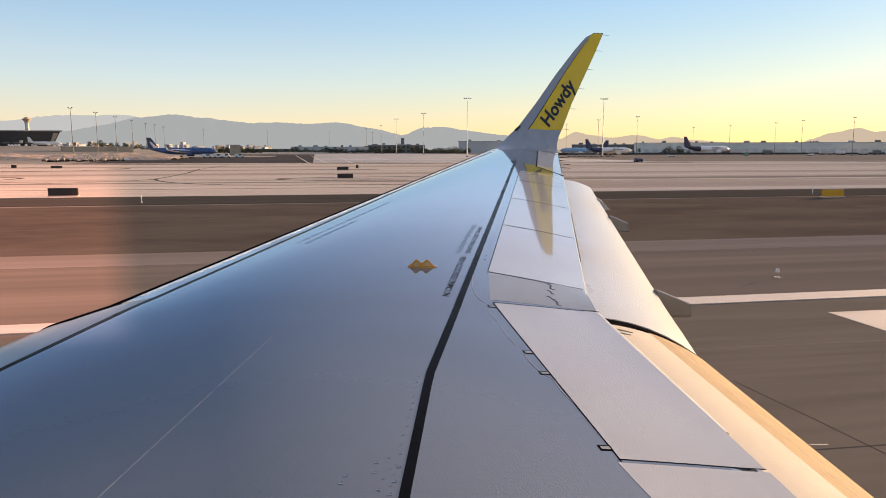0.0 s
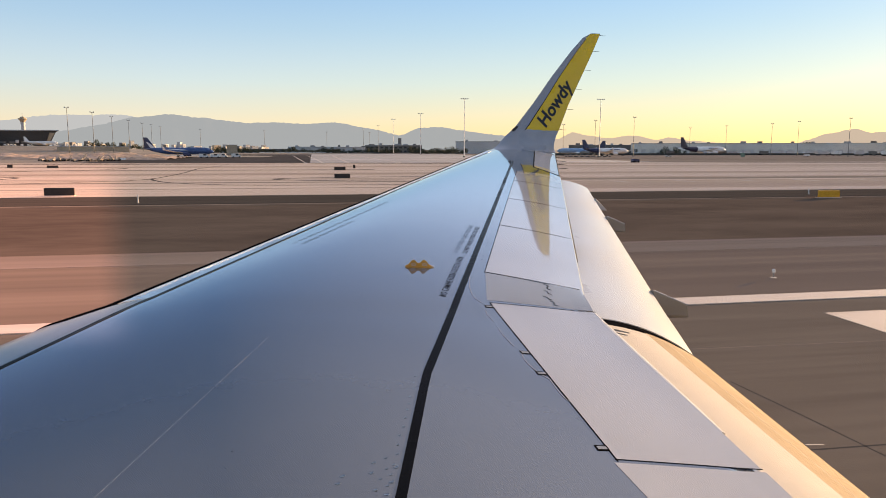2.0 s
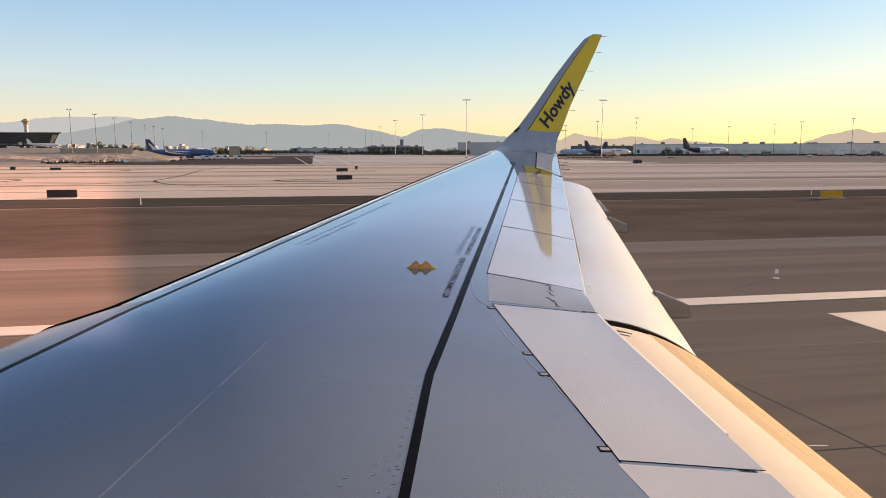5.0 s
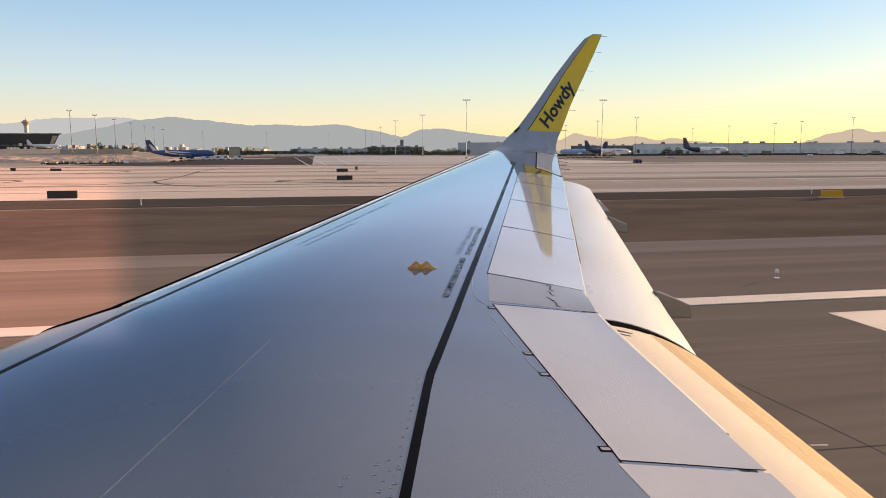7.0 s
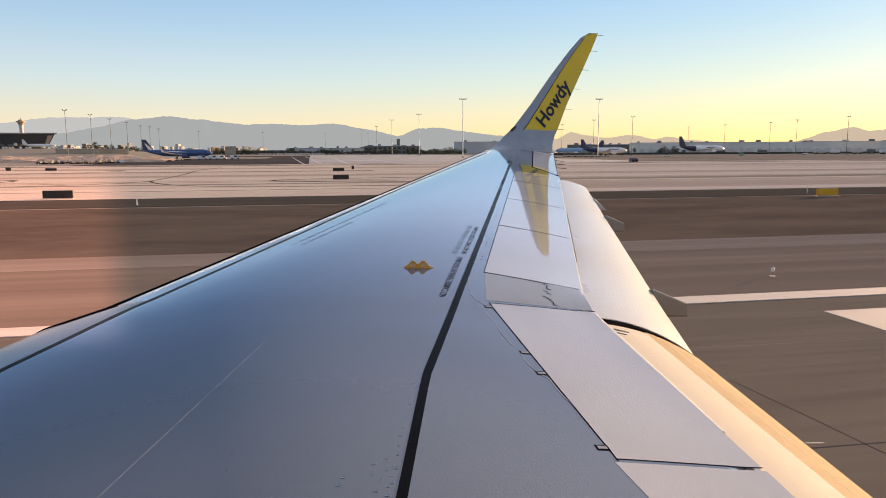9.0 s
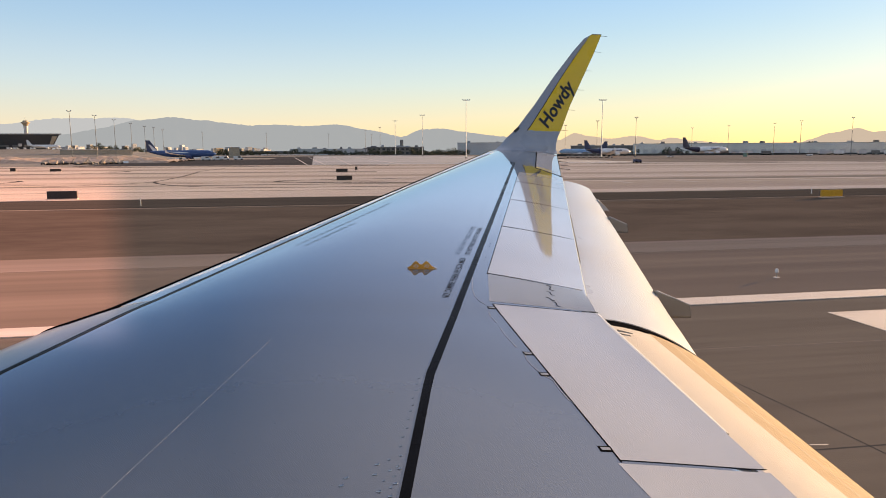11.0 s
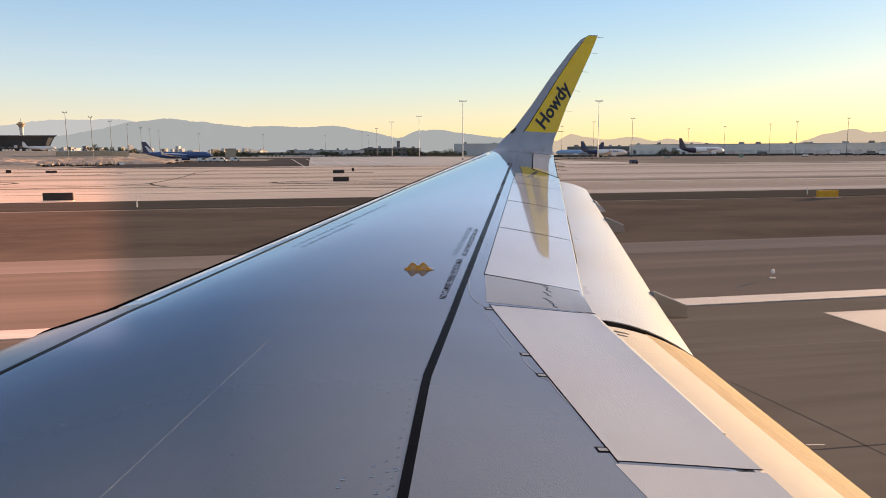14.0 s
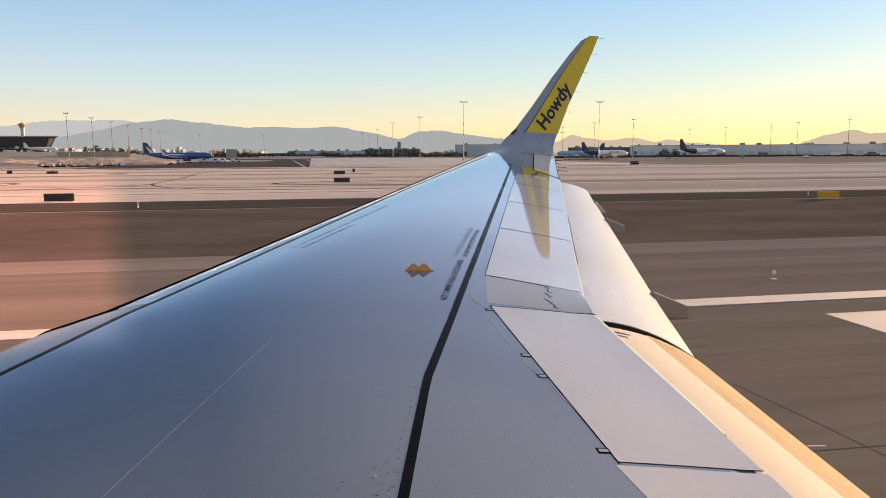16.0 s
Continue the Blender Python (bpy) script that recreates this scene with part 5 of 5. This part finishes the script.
for k in range(26):
    m = spot(14.0 - 0.17 * k * 1.2, 330 + 7 * k, 0, 20)
    if barrier:
        copy_thing(barrier, m)
    else:
        barrier = thing("barrier", m, "low white plastic construction barrier", "barrier", "row of construction barriers")
        part("block", loft(bmesh.new(), [[(-1.2, -0.35, 0), (1.2, -0.35, 0), (1.2, 0.35, 0), (-1.2, 0.35, 0)], [(-1.1, -0.15, 0.9), (1.1, -0.15, 0.9), (1.1, 0.15, 0.9), (-1.1, 0.15, 0.9)]]), jet_white, barrier)


# ---- vehicles ----
def van(m, label, paint, w=5.0, h=2.2, name="service_van", group="ground vehicles"):
    v = thing(name, m, label, "vehicle", group)
    prof = [(-w / 2, 0.45), (w / 2, 0.45), (w / 2, 1.05), (w * 0.36, 1.15), (w * 0.24, h), (-w * 0.46, h), (-w / 2, h * 0.9)]
    body = part("body", loft(bmesh.new(), [[(x, y * k, z) for x, z in prof] for y, k in ((-0.95, 1), (0.95, 1))]), paint, v)
    for y in (-0.96, 0.96):
        part("side_window", boxm(-w * 0.1, w * 0.22, y - 0.02, y + 0.02, 1.25, h - 0.2), glass_dark, body)
        for x in (-w * 0.32, w * 0.32):
            part("wheel", tube(bmesh.new(), (x, y - 0.12, 0.38), (x, y + 0.12, 0.38), 0.38, 0.38, 12), rubber, v)
    return v


v0 = van(spot(6.9, 396, 0.05), "white apron service van beside the blue airliner", jet_white)
for b, d in ((7.5, 392), (8.3, 390), (5.9, 400)):
    copy_thing(v0, spot(b, d, 0.05, 15))
car = van(spot(4.0, 800), "parked pale car in the far car park", jet_white, 4.4, 1.5, "parked_car", "cars in the car park")
rnd = random.Random(12)
for k in range(30):
    copy_thing(car, spot(3.8 - 0.3 * k, 790 + 20 * rnd.random(), 0, rnd.choice((0, 90))))
for b, d in ((21.3, 835), (20.9, 838), (20.4, 842), (19.9, 836), (18.3, 840), (17.6, 846), (17.1, 838), (16.2, 850)):
    copy_thing(v0, spot(b, d, -0.05, rnd.uniform(0, 180)))
for k in range(14):
    copy_thing(v0, spot(-29 - 1.0 * k - 0.9 * rnd.random(), 730 + 30 * rnd.random(), 0.03, rnd.choice((0, 90, 30))))
van(spot(-25.85, 262, 0.03), "dark airfield utility vehicle on the apron edge", jet_navy, 2.6, 1.35, "utility_vehicle")
for k in range(8):
    c = thing("baggage_cart", spot(-20.6 - 0.45 * k, 440, 0.03, 5), "open grey baggage cart standing on the apron", "cart", "row of baggage carts")
    part("deck", boxm(-1.6, 1.6, -0.8, 0.8, 0.5, 0.7), steel, c)
    part("canopy", boxm(-1.6, 1.6, -0.8, 0.8, 1.9, 2.0), wall_grey, c)
    for x in (-1.5, 1.5):
        for y in (-0.7, 0.7):
            part("post", boxm(x - 0.05, x + 0.05, y - 0.05, y + 0.05, 0.7, 1.9), steel, c)
            part("wheel", tube(bmesh.new(), (x * 0.8, y - 0.1, 0.3), (x * 0.8, y + 0.1, 0.3), 0.3, 0.3, 10), rubber, c)

# ---- airfield signs ----
sign_black = surface("black_sign_back", (0.012, 0.012, 0.012), 0.6, vary=0.2, scale=2, fine=10)
sign_yellow = surface("yellow_sign_face", (0.80, 0.38, 0.012), 0.5, vary=0.08, scale=2, fine=10)


def airfield_sign(x, y, w, h, face_mat, label, bars=0):
    s = thing("airfield_sign", pose(x, y, 0.0, 0, 0, -90), label, "sign", "airfield guidance signs")
    part("pad", boxm(-w / 2 - 0.05, w / 2 + 0.05, -0.35, 0.35, 0.0, 0.08), concrete, s)
    part("box", boxm(-w / 2, w / 2, -0.12, 0.12, 0.09, 0.09 + h, bevel=0.03), face_mat, s)
    for k in range(max(2, int(w / 1.1))):
        xx = -w / 2 + 0.25 + (w - 0.5) * k / (max(2, int(w / 1.1)) - 1)
        part("leg", tube(bmesh.new(), (xx, 0, 0.03), (xx, 0, 0.14), 0.04), steel, s)
    for k in range(bars):
        x0 = -w / 2 + w * (k + 0.25) / bars
        part("bar", boxm(x0, x0 + 0.5 * w / bars, -0.135, -0.12, 0.09 + 0.28 * h, 0.09 + 0.72 * h), sign_black, s)
    return s


airfield_sign(75.5, 25.0, 2.8, 0.75, sign_black, "black back of a long airfield sign on a pale pad")
airfield_sign(113.5, -4.6, 2.5, 0.7, sign_black, "black back of an airfield sign beside the taxiway")
airfield_sign(158.0, -5.9, 2.5, 0.7, sign_black, "black back of an airfield sign by the far taxiway")
airfield_sign(174.0, -10.0, 0.6, 0.8, sign_black, "small square black airfield sign")
airfield_sign(184.0, 62.0, 2.5, 0.6, sign_black, "black back of an airfield sign by the far taxiway")
airfield_sign(188.0, 73.0, 1.2, 0.8, sign_black, "small dark airfield sign")
airfield_sign(60.5, -49.9, 2.3, 0.65, sign_yellow, "yellow airfield guidance sign on the infield")
for x, y in ((77.0, -333.0), (75.5, -440.0), (76.0, 360.0), (77.0, 327.0)):
    airfield_sign(x, y, 3.4, 0.75, sign_yellow, "yellow airfield guidance sign with black characters", bars=5)


# ---- trailers, fence and small things on the cargo side ----
def trailer(m, label, paint, w):
    t = thing("cargo_trailer", m, label, "trailer", "parked trailers")
    body = part("body", boxm(-w / 2, w / 2, -1.25, 1.25, 1.1, 3.6, bevel=0.06), paint, t)
    part("door", boxm(w / 2 + 0.003, w / 2 + 0.05, -1.1, 1.1, 1.2, 3.5), wall_grey, body)
    part("chassis", boxm(-w / 2 + 0.2, w / 2 - 0.2, -0.5, 0.5, 0.8, 1.097), steel, t)
    for x in (-w * 0.38, -w * 0.28, w * 0.36):
        part("wheel", tube(bmesh.new(), (x, -1.2, 0.5), (x, 1.2, 0.5), 0.5, 0.5, 10), rubber, t)
    return t


rnd = random.Random(21)
for k in range(16):
    trailer(spot(-28.5 - 16 * (k + 0.7 * rnd.random()) / 16, rnd.uniform(640, 690), 0.03, rnd.choice((0, 0, 8, 90))), "pale box trailer parked on the cargo apron", rnd.choice((wall_white, wall_grey, jet_white)), rnd.uniform(6, 13))
fence = thing("perimeter_fence", pose(0, 0, 0), "low dark mesh fence along the cargo apron", "fence", kind="structure")
fence_dark = surface("dark_fence_mesh", (0.055, 0.055, 0.05), 0.8, vary=0.2, scale=0.3, fine=2)
for k in range(38):
    y = -150 - 12.0 * k
    part("panel", boxm(530, 530.08, y - 11.9, y, 0.12, 1.7), fence_dark, fence)
    part("post", boxm(529.95, 530.13, y - 0.06, y + 0.06, 0.03, 1.85), steel, fence)
cabinet_green = surface("green_cabinet_paint", (0.16, 0.27, 0.22), 0.5, vary=0.1, scale=1, fine=8)
c = thing("utility_cabinet", pose(410, -273, 0.03, 0, 0, 60), "grey-green utility cabinet standing on the apron", "cabinet")
part("body", boxm(-1.3, 1.3, -0.7, 0.7, 0.12, 2.6, bevel=0.08), cabinet_green, c)
part("plinth", boxm(-1.5, 1.5, -0.9, 0.9, 0, 0.117), concrete_far, c)
van(pose(395, -213, 0.03, 0, 0, 80), "low pale service cart on the apron", jet_white, 3.4, 1.1, "service_cart")
van(pose(430, -335, 0.03, 0, 0, 20), "small pale airfield car on the apron", jet_white, 3.8, 1.5, "airfield_car")

# ---- runway edge light and marker posts ----
light = thing("runway_edge_light", pose(22.64, -16.63, 0.012) @ Matrix.Scale(0.72, 4), "small white elevated runway edge light on the shoulder", "runway light")
part("base_plate", tube(bmesh.new(), (0, 0, 0), (0, 0, 0.03), 0.16, 0.16, 14), line_white, light)
part("stem", tube(bmesh.new(), (0, 0, 0.02), (0, 0, 0.26), 0.025, 0.02, 8), steel, light)
part("lens", loft(bmesh.new(), [[(r * math.cos(6.28319 * i / 12), r * math.sin(6.28319 * i / 12), z) for i in range(12)] for z, r in ((0.25, 0.07), (0.30, 0.095), (0.42, 0.085), (0.47, 0.04))]), jet_white, light, "white glass lens")
for x, y in ((65.0, 15.2), (66.0, -52.0)):
    post = thing("marker_post", pose(x, y, -0.01), "thin white marker post at the edge of the infield", "post", "infield marker posts")
    part("foot", tube(bmesh.new(), (0, 0, 0), (0, 0, 0.05), 0.10, 0.10, 10), steel, post)
    part("rod", tube(bmesh.new(), (0, 0, 0.03), (0, 0, 0.72), 0.045, 0.04, 8), pole_white, post)
